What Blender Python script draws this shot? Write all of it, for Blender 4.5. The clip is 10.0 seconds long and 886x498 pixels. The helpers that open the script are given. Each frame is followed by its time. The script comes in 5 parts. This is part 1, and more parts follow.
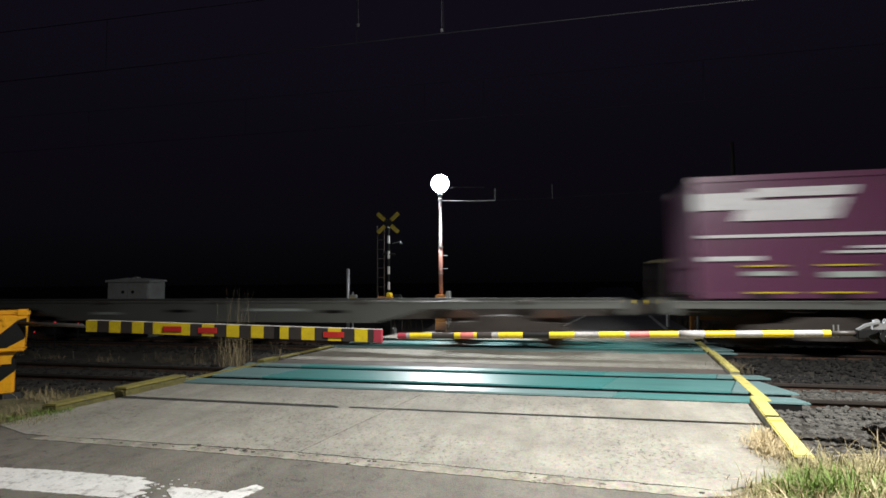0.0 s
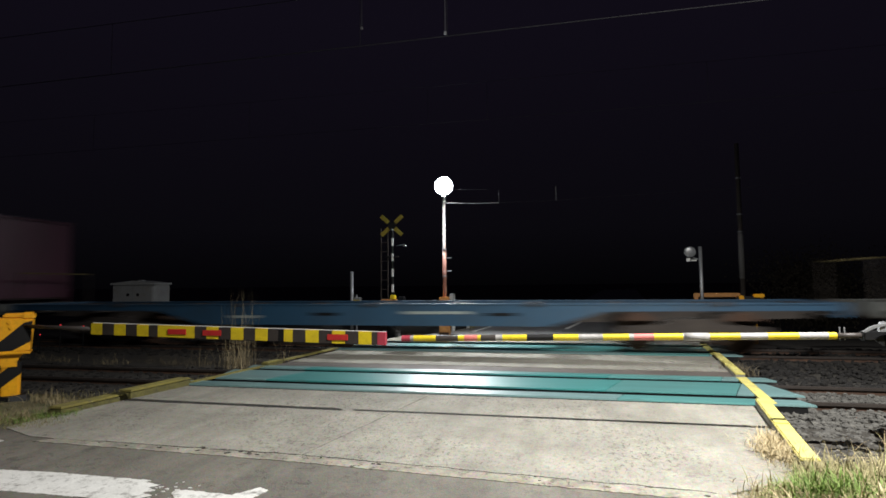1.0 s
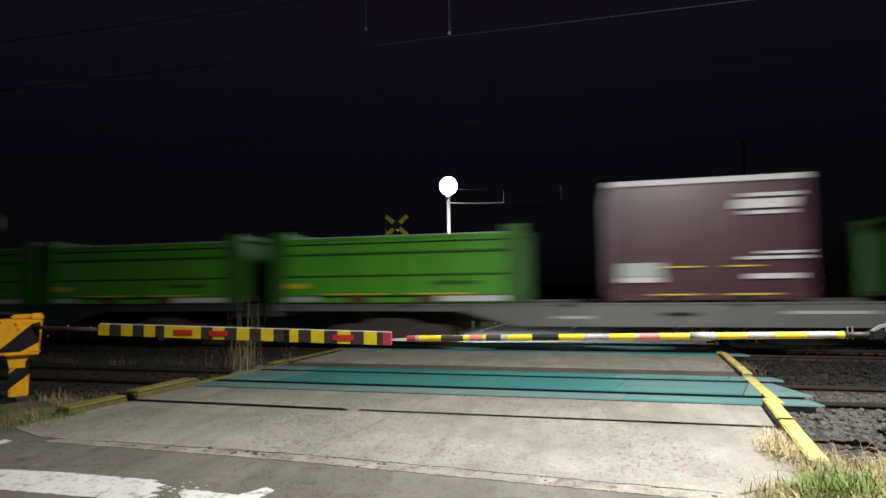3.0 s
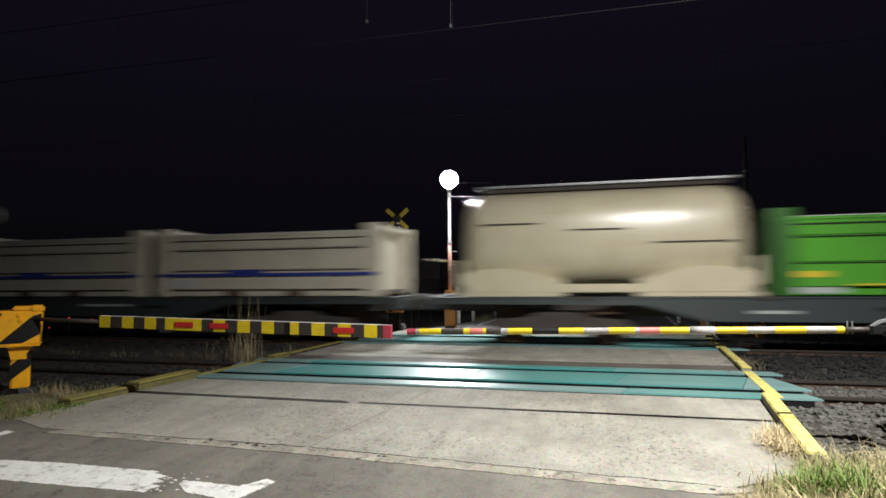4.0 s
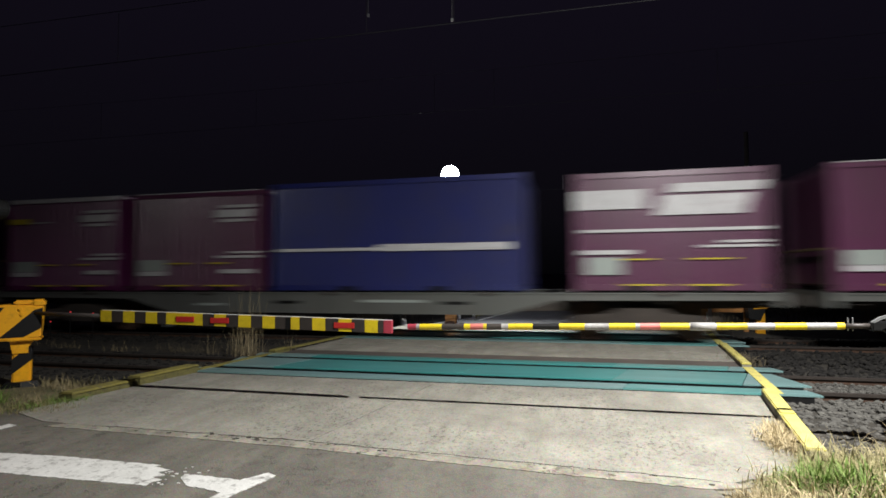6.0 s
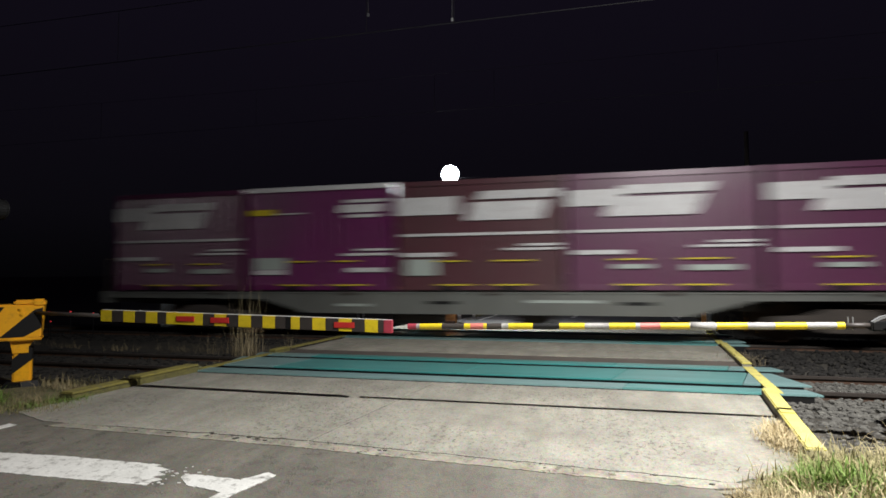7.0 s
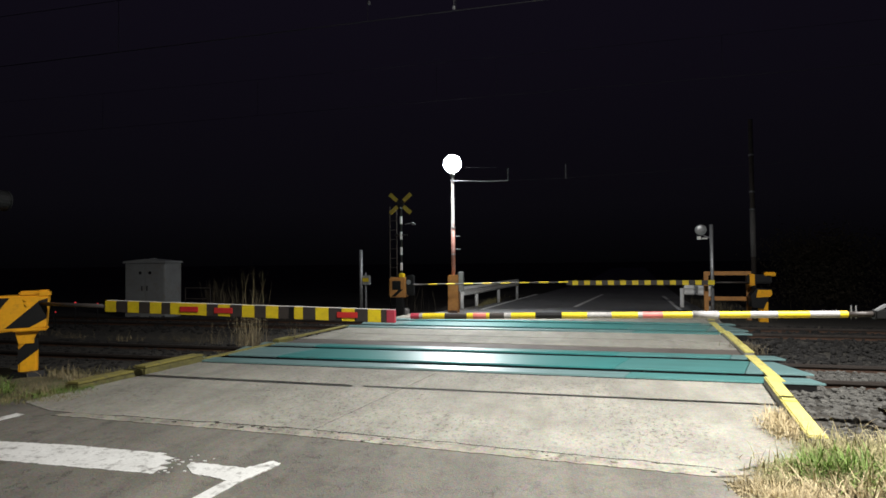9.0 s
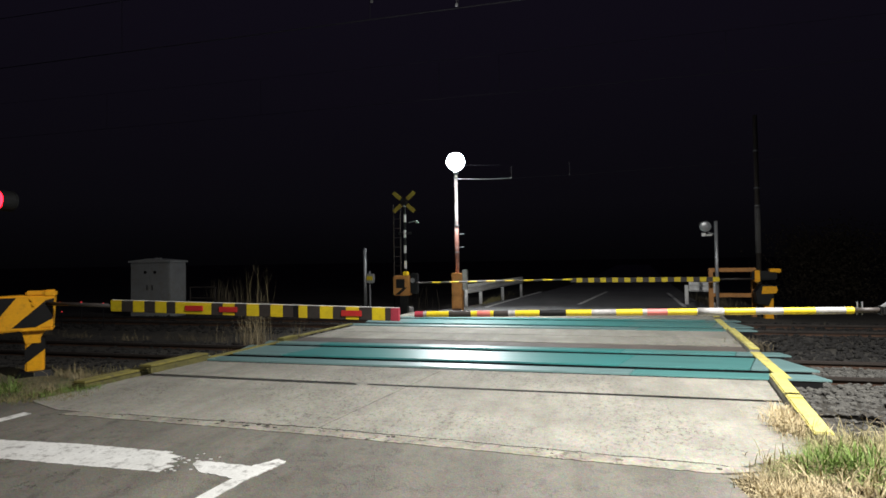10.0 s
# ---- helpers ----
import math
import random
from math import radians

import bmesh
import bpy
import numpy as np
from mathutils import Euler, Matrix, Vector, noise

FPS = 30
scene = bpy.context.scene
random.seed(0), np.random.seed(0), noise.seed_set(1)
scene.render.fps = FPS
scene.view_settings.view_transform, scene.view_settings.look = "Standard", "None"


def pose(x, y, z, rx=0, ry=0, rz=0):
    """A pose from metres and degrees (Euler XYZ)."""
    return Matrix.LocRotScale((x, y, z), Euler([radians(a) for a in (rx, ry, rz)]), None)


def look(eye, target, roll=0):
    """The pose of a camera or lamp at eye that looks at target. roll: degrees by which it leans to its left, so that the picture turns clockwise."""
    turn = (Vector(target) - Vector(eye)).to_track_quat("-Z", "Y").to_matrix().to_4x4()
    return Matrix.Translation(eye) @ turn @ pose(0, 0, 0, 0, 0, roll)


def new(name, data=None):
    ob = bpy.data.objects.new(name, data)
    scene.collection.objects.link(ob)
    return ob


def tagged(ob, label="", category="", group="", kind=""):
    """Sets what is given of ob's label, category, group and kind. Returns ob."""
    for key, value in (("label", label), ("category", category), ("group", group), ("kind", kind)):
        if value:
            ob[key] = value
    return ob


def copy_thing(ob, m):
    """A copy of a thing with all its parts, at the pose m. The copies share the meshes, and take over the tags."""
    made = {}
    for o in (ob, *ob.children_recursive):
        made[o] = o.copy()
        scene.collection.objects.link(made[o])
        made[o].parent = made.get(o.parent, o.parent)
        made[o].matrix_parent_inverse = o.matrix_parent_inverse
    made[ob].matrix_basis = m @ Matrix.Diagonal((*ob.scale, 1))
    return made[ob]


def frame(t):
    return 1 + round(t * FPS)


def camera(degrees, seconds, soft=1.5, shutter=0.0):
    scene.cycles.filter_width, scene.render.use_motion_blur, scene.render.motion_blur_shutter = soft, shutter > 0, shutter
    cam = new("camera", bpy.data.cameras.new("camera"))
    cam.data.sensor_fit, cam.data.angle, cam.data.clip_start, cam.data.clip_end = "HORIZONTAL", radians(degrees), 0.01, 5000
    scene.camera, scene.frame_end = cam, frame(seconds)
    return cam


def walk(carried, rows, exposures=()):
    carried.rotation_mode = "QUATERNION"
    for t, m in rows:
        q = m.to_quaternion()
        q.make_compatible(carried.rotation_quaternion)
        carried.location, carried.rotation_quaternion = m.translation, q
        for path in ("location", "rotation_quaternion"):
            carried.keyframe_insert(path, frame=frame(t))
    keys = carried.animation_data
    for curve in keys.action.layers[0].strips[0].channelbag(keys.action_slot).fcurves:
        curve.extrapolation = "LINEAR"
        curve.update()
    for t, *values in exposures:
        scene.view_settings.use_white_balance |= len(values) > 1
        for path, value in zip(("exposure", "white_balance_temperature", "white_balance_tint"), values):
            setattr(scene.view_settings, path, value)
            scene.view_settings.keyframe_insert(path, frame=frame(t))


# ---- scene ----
# the camera stands by the road, held by hand: it only turns a little
EYE = (0.0, 0.0, 1.5)


def view(yaw, pitch, roll):
    """A pose at EYE that looks yaw degrees left of +y, pitch degrees up."""
    a, b = radians(yaw), radians(pitch)
    way = Vector((-math.sin(a) * math.cos(b), math.cos(a) * math.cos(b), math.sin(b)))
    return look(EYE, Vector(EYE) + way, roll)


cam = camera(78.47, 10.0, soft=1.6, shutter=0.6)
walk(cam, [(t, view(a, b, c)) for t, a, b, c in [
    (0.0, 12.407, 3.457, -0.513), (0.5, 12.472, 3.441, -0.477), (1.0, 12.799, 3.717, -0.596),
    (1.5, 13.134, 3.349, -0.637), (2.0, 13.198, 3.699, -0.696), (2.5, 13.291, 3.929, -0.807),
    (4.0, 13.377, 3.034, -0.554), (4.5, 13.354, 2.985, -0.460), (5.0, 13.381, 2.647, -0.478),
    (5.5, 13.458, 2.558, -0.396), (7.0, 13.475, 2.509, -0.405), (7.5, 13.427, 2.475, -0.481),
    (8.0, 13.518, 2.011, -0.397), (8.5, 13.724, 1.571, -0.507), (9.0, 13.745, 1.431, -0.588),
    (9.5, 14.275, 1.232, -0.820), (10.0, 14.146, 1.226, -0.880)]])

# ---- light: a night sky, a lamp on a pole beyond the tracks, a lamp above the near side
world = bpy.data.worlds.new("night")
scene.world = world
world.use_nodes = True
back = world.node_tree.nodes["Background"]
sky_co = world.node_tree.nodes.new("ShaderNodeTexCoord")
sky_split = world.node_tree.nodes.new("ShaderNodeSeparateXYZ")
sky_ramp = world.node_tree.nodes.new("ShaderNodeValToRGB")
sky_ramp.color_ramp.elements[0].position, sky_ramp.color_ramp.elements[0].color = 0.0, (0.13, 0.12, 0.17, 1)
sky_ramp.color_ramp.elements[1].position, sky_ramp.color_ramp.elements[1].color = 0.45, (0.60, 0.46, 0.95, 1)
sky_mid = sky_ramp.color_ramp.elements.new(0.10)
sky_mid.color = (0.34, 0.30, 0.46, 1)
world.node_tree.links.new(sky_co.outputs["Generated"], sky_split.inputs["Vector"])
world.node_tree.links.new(sky_split.outputs["Z"], sky_ramp.inputs["Fac"])
world.node_tree.links.new(sky_ramp.outputs["Color"], back.inputs["Color"])
back.inputs["Strength"].default_value = 0.0082

NEAR_LAMP = (3.4, 3.3, 7.5)
FAR_LAMP = (-3.64, 16.2, 4.53)
lamp_data = bpy.data.lights.new("near_lamp", "AREA")
lamp_data.shape, lamp_data.size, lamp_data.energy = "DISK", 0.06, 1600
lamp_data.color, lamp_data.spread = (1.0, 0.98, 0.95), radians(152)
near_light = new("near_lamp", lamp_data)
near_light.matrix_world = look(NEAR_LAMP, (NEAR_LAMP[0] - 0.6, NEAR_LAMP[1] + 0.9, 0))
FAR_GLOW = 85
flood_data = bpy.data.lights.new("far_flood", "AREA")
flood_data.shape, flood_data.size, flood_data.energy = "DISK", 0.3, 290
flood_data.color, flood_data.spread = (0.95, 0.98, 1.0), radians(108)
far_flood = new("far_flood", flood_data)
flood_at = Vector(FAR_LAMP) + Vector((0.16, -0.28, -0.22))
far_flood.matrix_world = look(flood_at, flood_at + Vector((0.3, -0.52, -0.80)))

# ---- materials


class Nodes:
    """A material's node tree with short calls."""

    def __init__(self, name):
        self.mat = bpy.data.materials.new(name)
        self.mat.use_nodes = True
        self.tree = self.mat.node_tree
        self.bsdf = self.tree.nodes["Principled BSDF"]

    def node(self, kind, **values):
        n = self.tree.nodes.new(kind)
        for key, value in values.items():
            n.inputs[key.replace("_", " ")].default_value = value
        return n

    def link(self, a, b):
        self.tree.links.new(a, b)

    def noise(self, scale, detail=4.0, rough=0.6, stretch=(1, 1, 1)):
        co = self.tree.nodes.new("ShaderNodeTexCoord")
        mp = self.node("ShaderNodeMapping", Scale=stretch)
        self.link(co.outputs["Object"], mp.inputs["Vector"])
        n = self.node("ShaderNodeTexNoise", Scale=scale, Detail=detail, Roughness=rough)
        self.link(mp.outputs["Vector"], n.inputs["Vector"])
        return n.outputs["Fac"]

    def span(self, value, a, b, c=0.0, d=1.0):
        n = self.node("ShaderNodeMapRange")
        for key, v in zip(("From Min", "From Max", "To Min", "To Max"), (a, b, c, d)):
            n.inputs[key].default_value = v
        self.link(value, n.inputs["Value"])
        return n.outputs["Result"]

    def mix(self, fac, a, b, blend="MIX"):
        n = self.tree.nodes.new("ShaderNodeMix")
        n.data_type, n.blend_type = "RGBA", blend
        for slot, v in ((0, fac), (6, a), (7, b)):
            if hasattr(v, "is_linked"):
                self.link(v, n.inputs[slot])
            else:
                n.inputs[slot].default_value = (*v, 1) if isinstance(v, tuple) else v
        return n.outputs[2]

    def bump(self, height, strength, distance=0.01):
        n = self.node("ShaderNodeBump", Strength=strength, Distance=distance)
        self.link(height, n.inputs["Height"])
        self.link(n.outputs["Normal"], self.bsdf.inputs["Normal"])


def surface(name, light, dark, patch=1.2, grain=40.0, rough=0.7, metal=0.0, relief=0.25, depth=0.01, stretch=(1, 1, 1),
            stain=None, amount=0.5, grainy=0.35, random_tint=0.0, spec=0.5, rough_span=0.12, coat=0.0, coat_rough=0.38):
    """Two scales of colour (patches and grain), stains with edges of their own, fine relief and uneven gloss."""
    s = Nodes(name)
    big = s.noise(patch, 5, 0.6, stretch)
    fine = s.noise(grain, 3, 0.65)
    col = s.mix(s.span(big, 0.3, 0.7), light, dark)
    col = s.mix(s.span(fine, 0.35, 0.7, 0.0, grainy), col, tuple(c * 0.35 for c in dark))
    if stain:
        col = s.mix(s.span(s.noise(patch * 2.7, 8, 0.7, stretch), 0.52, 0.66, 0.0, amount), col, stain)
    if random_tint:
        info = s.tree.nodes.new("ShaderNodeObjectInfo")
        col = s.mix(s.span(info.outputs["Random"], 0, 1, 0.0, random_tint), col, tuple(c * 0.45 for c in dark))
    s.link(col, s.bsdf.inputs["Base Color"])
    s.link(s.span(big, 0.2, 0.8, rough - rough_span, rough + rough_span), s.bsdf.inputs["Roughness"])
    s.bsdf.inputs["Metallic"].default_value = metal
    s.bsdf.inputs["Specular IOR Level"].default_value = spec
    if coat:
        s.bsdf.inputs["Coat Weight"].default_value, s.bsdf.inputs["Coat Roughness"].default_value = coat, coat_rough
        s.bsdf.inputs["Coat IOR"].default_value = 1.6
    s.bump(fine, relief, depth)
    return s.mat


def glowing(name, colour, strength):
    s = Nodes(name)
    s.bsdf.inputs["Base Color"].default_value = (*colour, 1)
    s.bsdf.inputs["Emission Color"].default_value = (*colour, 1)
    s.bsdf.inputs["Emission Strength"].default_value = strength
    return s.mat


def speckled(name, light, dark, pit, patch, pebble, rough, pits=0.5, chip=11.0):
    """Worn concrete or asphalt: patches and wheel streaks, pebbles, chipped pits, blotches."""
    s = Nodes(name)
    big = s.noise(patch, 6, 0.65)
    streak = s.noise(1.3, 5, 0.6, (2.6, 0.35, 1))
    co = s.tree.nodes.new("ShaderNodeTexCoord")
    cell = s.node("ShaderNodeTexVoronoi", Scale=pebble)
    s.link(co.outputs["Object"], cell.inputs["Vector"])
    fine = s.noise(120, 3, 0.7)
    col = s.mix(s.span(big, 0.36, 0.64), light, dark)
    col = s.mix(s.span(streak, 0.47, 0.62, 0.0, 0.6), col, dark)
    col = s.mix(s.span(s.noise(5.0, 5, 0.7), 0.52, 0.66, 0.0, 0.35), col, tuple(c * 0.6 for c in dark))
    tint = s.mix(0.5, col, cell.outputs["Color"], "OVERLAY")
    col = s.mix(s.span(fine, 0.35, 0.65, 0.1, 0.6), col, tint)
    chips = s.noise(chip, 5, 0.8, (1.0, 0.7, 1))
    where = s.span(s.noise(0.55, 3, 0.6), 0.40, 0.60, 0.05, 1.0)
    chipped = s.node("ShaderNodeMath")
    chipped.operation = "MULTIPLY"
    s.link(s.span(chips, 0.565, 0.60), chipped.inputs[0])
    s.link(where, chipped.inputs[1])
    deep = s.node("ShaderNodeMath")
    deep.operation = "MULTIPLY"
    deep.inputs[1].default_value = pits
    s.link(chipped.outputs[0], deep.inputs[0])
    col = s.mix(deep.outputs[0], col, pit)
    s.link(col, s.bsdf.inputs["Base Color"])
    s.link(s.span(fine, 0.3, 0.7, rough - 0.1, rough + 0.1), s.bsdf.inputs["Roughness"])
    s.bsdf.inputs["Specular IOR Level"].default_value = 0.35
    high = s.mix(0.5, s.mix(0.5, cell.outputs["Distance"], fine), s.span(chipped.outputs[0], 0, 1, 1, 0))
    s.bump(high, 0.7, 0.014)
    return s.mat


M_CONCRETE = speckled("worn_concrete", (0.335, 0.321, 0.270), (0.215, 0.205, 0.173), (0.055, 0.05, 0.04), 0.9, 80, 0.85, 0.75, 24.0)
M_ASPHALT = speckled("worn_asphalt", (0.190, 0.178, 0.150), (0.112, 0.105, 0.090), (0.045, 0.043, 0.038), 0.7, 75, 0.82, 0.5, 6.0)
M_FARROAD = speckled("far_asphalt", (0.17, 0.17, 0.17), (0.12, 0.12, 0.12), (0.07, 0.07, 0.07), 0.5, 50, 0.75)
M_DIRT = surface("dark_soil", (0.05, 0.044, 0.034), (0.022, 0.02, 0.017), 0.8, 30, 0.95, relief=0.6, depth=0.04)
M_RUBBER = surface("brown_rubber_strip", (0.12, 0.10, 0.085), (0.07, 0.06, 0.05), 1.5, 60, 0.8)
M_TEAL = surface("teal_rubber_panel", (0.075, 0.360, 0.345), (0.052, 0.270, 0.260), 1.3, 80, 0.36, relief=0.10, depth=0.003,
                 stretch=(0.3, 2, 1), stain=(0.10, 0.16, 0.15), amount=0.6, grainy=0.25, random_tint=0.25, spec=0.9, rough_span=0.07, coat=1.0, coat_rough=0.36)
M_TEALPALE = surface("faded_teal_panel", (0.25, 0.42, 0.42), (0.16, 0.30, 0.30), 1.3, 80, 0.38, relief=0.12, depth=0.004,
                     stretch=(0.3, 2, 1), stain=(0.16, 0.19, 0.18), amount=0.6, grainy=0.25, random_tint=0.2, spec=0.9, rough_span=0.07, coat=1.0, coat_rough=0.36)
M_TEALMID = surface("half_faded_teal_panel", (0.145, 0.420, 0.405), (0.095, 0.310, 0.30), 1.3, 80, 0.36, relief=0.10, depth=0.003,
                 stretch=(0.3, 2, 1), stain=(0.10, 0.16, 0.15), amount=0.6, grainy=0.25, random_tint=0.25, spec=0.9, rough_span=0.07, coat=1.0, coat_rough=0.36)
M_RAIL = surface("dull_rail_top", (0.10, 0.085, 0.075), (0.06, 0.05, 0.045), 2, 60, 0.5, 0.5)
M_RUST = surface("rusty_steel", (0.14, 0.075, 0.045), (0.06, 0.035, 0.025), 3, 50, 0.8, 0.2, stain=(0.04, 0.03, 0.025))
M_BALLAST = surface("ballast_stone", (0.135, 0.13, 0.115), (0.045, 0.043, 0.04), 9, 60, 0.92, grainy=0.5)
# near-black copy of the ballast: weak lamplight put into its colour
M_BALLASTDARK = surface("dimmed_ballast_stone", (0.017, 0.0155, 0.0135), (0.009, 0.008, 0.0075), 5, 60, 0.95, grainy=0.5)
M_YELLOWKERB = surface("worn_yellow_kerb", (0.70, 0.63, 0.20), (0.56, 0.49, 0.12), 3.5, 50, 0.7, stain=(0.26, 0.24, 0.16), amount=0.85, grainy=0.35)
M_DIRTYKERB = surface("dirty_olive_yellow_kerb", (0.31, 0.27, 0.06), (0.19, 0.165, 0.045), 3.5, 50, 0.8, stain=(0.11, 0.10, 0.06), amount=0.9, grainy=0.4)
M_MOSSKERB = surface("mossy_yellowed_kerb_side", (0.20, 0.18, 0.05), (0.12, 0.11, 0.04), 4, 50, 0.9, stain=(0.07, 0.065, 0.035), amount=0.9, grainy=0.5, relief=0.5)
M_KERBSIDE = surface("kerb_concrete", (0.33, 0.31, 0.25), (0.20, 0.19, 0.15), 3, 50, 0.85, stain=(0.10, 0.09, 0.06))
M_JOINT = speckled("crumbled_joint", (0.34, 0.32, 0.26), (0.20, 0.185, 0.15), (0.05, 0.046, 0.037), 2.5, 50, 0.9, 0.95, 9.0)
M_VERGEBLADE = surface("olive_blades", (0.34, 0.29, 0.13), (0.16, 0.145, 0.06), 6, 50, 0.9)
M_WHITELINE = surface("worn_white_road_paint", (0.78, 0.78, 0.75), (0.62, 0.62, 0.59), 3.2, 60, 0.65, stain=(0.14, 0.135, 0.12), amount=0.9, grainy=0.25)
M_YELLOW = surface("yellow_paint", (0.78, 0.60, 0.02), (0.66, 0.49, 0.02), 6, 60, 0.42, grainy=0.12, relief=0.08, stain=(0.35, 0.27, 0.03), amount=0.35)
M_ORANGE = surface("amber_machine_paint", (0.92, 0.45, 0.012), (0.78, 0.36, 0.012), 4, 60, 0.4, grainy=0.12, relief=0.08, stain=(0.36, 0.18, 0.03), amount=0.35)
M_OLDYELLOW = surface("aged_yellow_paint", (0.40, 0.31, 0.03), (0.28, 0.21, 0.025), 5, 60, 0.55, grainy=0.2)
M_ORANGEPALE = surface("faded_orange_paint", (0.52, 0.24, 0.06), (0.40, 0.18, 0.05), 4, 60, 0.6, stain=(0.14, 0.08, 0.04))
M_BLACK = surface("black_paint", (0.012, 0.012, 0.013), (0.008, 0.008, 0.008), 5, 60, 0.5, grainy=0.2, relief=0.1, spec=0.3)
M_BOOMDARK = surface("dull_dark_boom", (0.055, 0.045, 0.04), (0.035, 0.03, 0.027), 6, 60, 0.5, grainy=0.2)
M_RED = surface("red_reflector", (0.60, 0.035, 0.03), (0.45, 0.03, 0.03), 8, 90, 0.4, grainy=0.2)
M_PINKRED = surface("faded_red_band", (0.46, 0.05, 0.08), (0.34, 0.04, 0.06), 8, 90, 0.5, grainy=0.2)
M_SALMON = surface("sun_bleached_red_band", (0.72, 0.22, 0.19), (0.58, 0.15, 0.13), 8, 90, 0.5, grainy=0.2)
M_PALEGREY = surface("scuffed_pale_grey_band", (0.46, 0.45, 0.43), (0.30, 0.29, 0.28), 7, 70, 0.5, grainy=0.3, stain=(0.16, 0.15, 0.14), amount=0.5)
M_WHITE = surface("white_paint", (0.78, 0.78, 0.76), (0.66, 0.66, 0.64), 5, 60, 0.5, grainy=0.15, relief=0.06)
M_GALV = surface("galvanised_steel", (0.44, 0.45, 0.46), (0.30, 0.31, 0.32), 5, 60, 0.45, 0.6, grainy=0.25)
M_GREY = surface("grey_paint", (0.33, 0.34, 0.34), (0.25, 0.26, 0.26), 3, 60, 0.55, grainy=0.2, stain=(0.16, 0.15, 0.13), amount=0.5)
M_CABINET = surface("pale_grey_cabinet", (0.30, 0.31, 0.31), (0.24, 0.25, 0.25), 2, 50, 0.55, grainy=0.15, stain=(0.22, 0.20, 0.17), amount=0.6)
M_POLECONC = surface("pole_concrete", (0.33, 0.32, 0.30), (0.22, 0.21, 0.20), 2, 60, 0.85)
M_LAMPPOLE = surface("rust_streaked_pole", (0.55, 0.54, 0.52), (0.42, 0.40, 0.38), 3, 50, 0.55, stain=(0.30, 0.12, 0.06), amount=0.75, stretch=(1, 1, 0.4))
M_STRAW = surface("dry_straw", (0.62, 0.53, 0.33), (0.40, 0.31, 0.17), 9, 50, 0.85, grainy=0.2)
M_STRAWMID = surface("weathered_straw", (0.36, 0.30, 0.17), (0.22, 0.17, 0.09), 9, 50, 0.9, grainy=0.2)
M_STRAWDARK = surface("grey_dry_grass", (0.20, 0.165, 0.10), (0.10, 0.08, 0.05), 6, 50, 0.9)
M_VERGE = surface("weedy_verge", (0.20, 0.17, 0.09), (0.09, 0.085, 0.045), 2.2, 25, 0.95, relief=0.8, depth=0.04, stain=(0.06, 0.075, 0.025), amount=0.8)
M_SLEEVE = surface("red_rust_sleeve", (0.42, 0.20, 0.15), (0.30, 0.12, 0.09), 4, 50, 0.6, stain=(0.55, 0.52, 0.48), amount=0.7, stretch=(1, 1, 0.6))
M_GREENBLADE = surface("green_blades", (0.19, 0.30, 0.05), (0.10, 0.16, 0.03), 9, 50, 0.7)
M_OLIVEBLADE = surface("yellow_green_blades", (0.35, 0.315, 0.155), (0.18, 0.16, 0.07), 9, 50, 0.8, grainy=0.2)
M_BUSH = surface("dark_leaves", (0.060, 0.050, 0.036), (0.034, 0.029, 0.021), 6, 40, 0.9, spec=0.1)
M_GLASS = surface("clouded_mirror", (0.36, 0.37, 0.38), (0.27, 0.28, 0.29), 7, 60, 0.34, 0.4, relief=0.05)
M_LAMPGLOW = glowing("lit_lamp_and_glare", (0.93, 0.96, 1.0), FAR_GLOW)
M_REDGLOW = glowing("lit_red_signal", (1.0, 0.006, 0.014), 16)
M_DISTANT = glowing("distant_red_light", (1.0, 0.05, 0.06), 0.35)
M_CABLE = surface("cable", (0.10, 0.10, 0.10), (0.07, 0.07, 0.07), 9, 60, 0.5)
M_WIRE = surface("weathered_wire", (0.026, 0.026, 0.028), (0.018, 0.018, 0.020), 9, 60, 0.8, spec=0.2)
M_PALEWIRE = surface("pale_cable", (0.35, 0.35, 0.36), (0.25, 0.25, 0.26), 9, 60, 0.5)


def train_paint(name, light, dark, grime=(0.06, 0.05, 0.045), amount=0.45, rough=0.40):
    return surface(name, light, dark, 0.9, 45, rough, grainy=0.18, relief=0.08, depth=0.006, stretch=(1.4, 1.4, 0.5),
                   stain=grime, amount=amount, spec=0.6, coat=1.0, coat_rough=0.30)


M_PURPLE = train_paint("wine_red_paint", (0.126, 0.031, 0.086), (0.092, 0.022, 0.061))
M_PALEPURPLE = train_paint("sun_faded_wine_paint", (0.124, 0.040, 0.072), (0.096, 0.030, 0.054))
M_DEEPPURPLE = train_paint("fresh_magenta_wine_paint", (0.138, 0.013, 0.098), (0.104, 0.010, 0.072))
M_BROWNPURPLE = train_paint("browned_wine_paint", (0.100, 0.032, 0.044), (0.074, 0.024, 0.032))
M_DARKPURPLE = train_paint("dark_wine_paint", (0.062, 0.013, 0.028), (0.046, 0.009, 0.020))
M_TGREEN = train_paint("bright_green_paint", (0.085, 0.36, 0.025), (0.06, 0.27, 0.02), amount=0.3)
M_TGREENDARK = train_paint("dirty_green_paint", (0.030, 0.15, 0.012), (0.022, 0.105, 0.010), amount=0.4)
M_TWHITE = train_paint("cream_white_paint", (0.64, 0.60, 0.49), (0.54, 0.50, 0.40), (0.24, 0.21, 0.17), 0.5)
M_TCREAM = train_paint("tank_cream_paint", (0.62, 0.56, 0.40), (0.53, 0.47, 0.33), (0.34, 0.26, 0.17), 0.5)
M_TBLUE = train_paint("navy_paint", (0.020, 0.026, 0.15), (0.015, 0.020, 0.11))
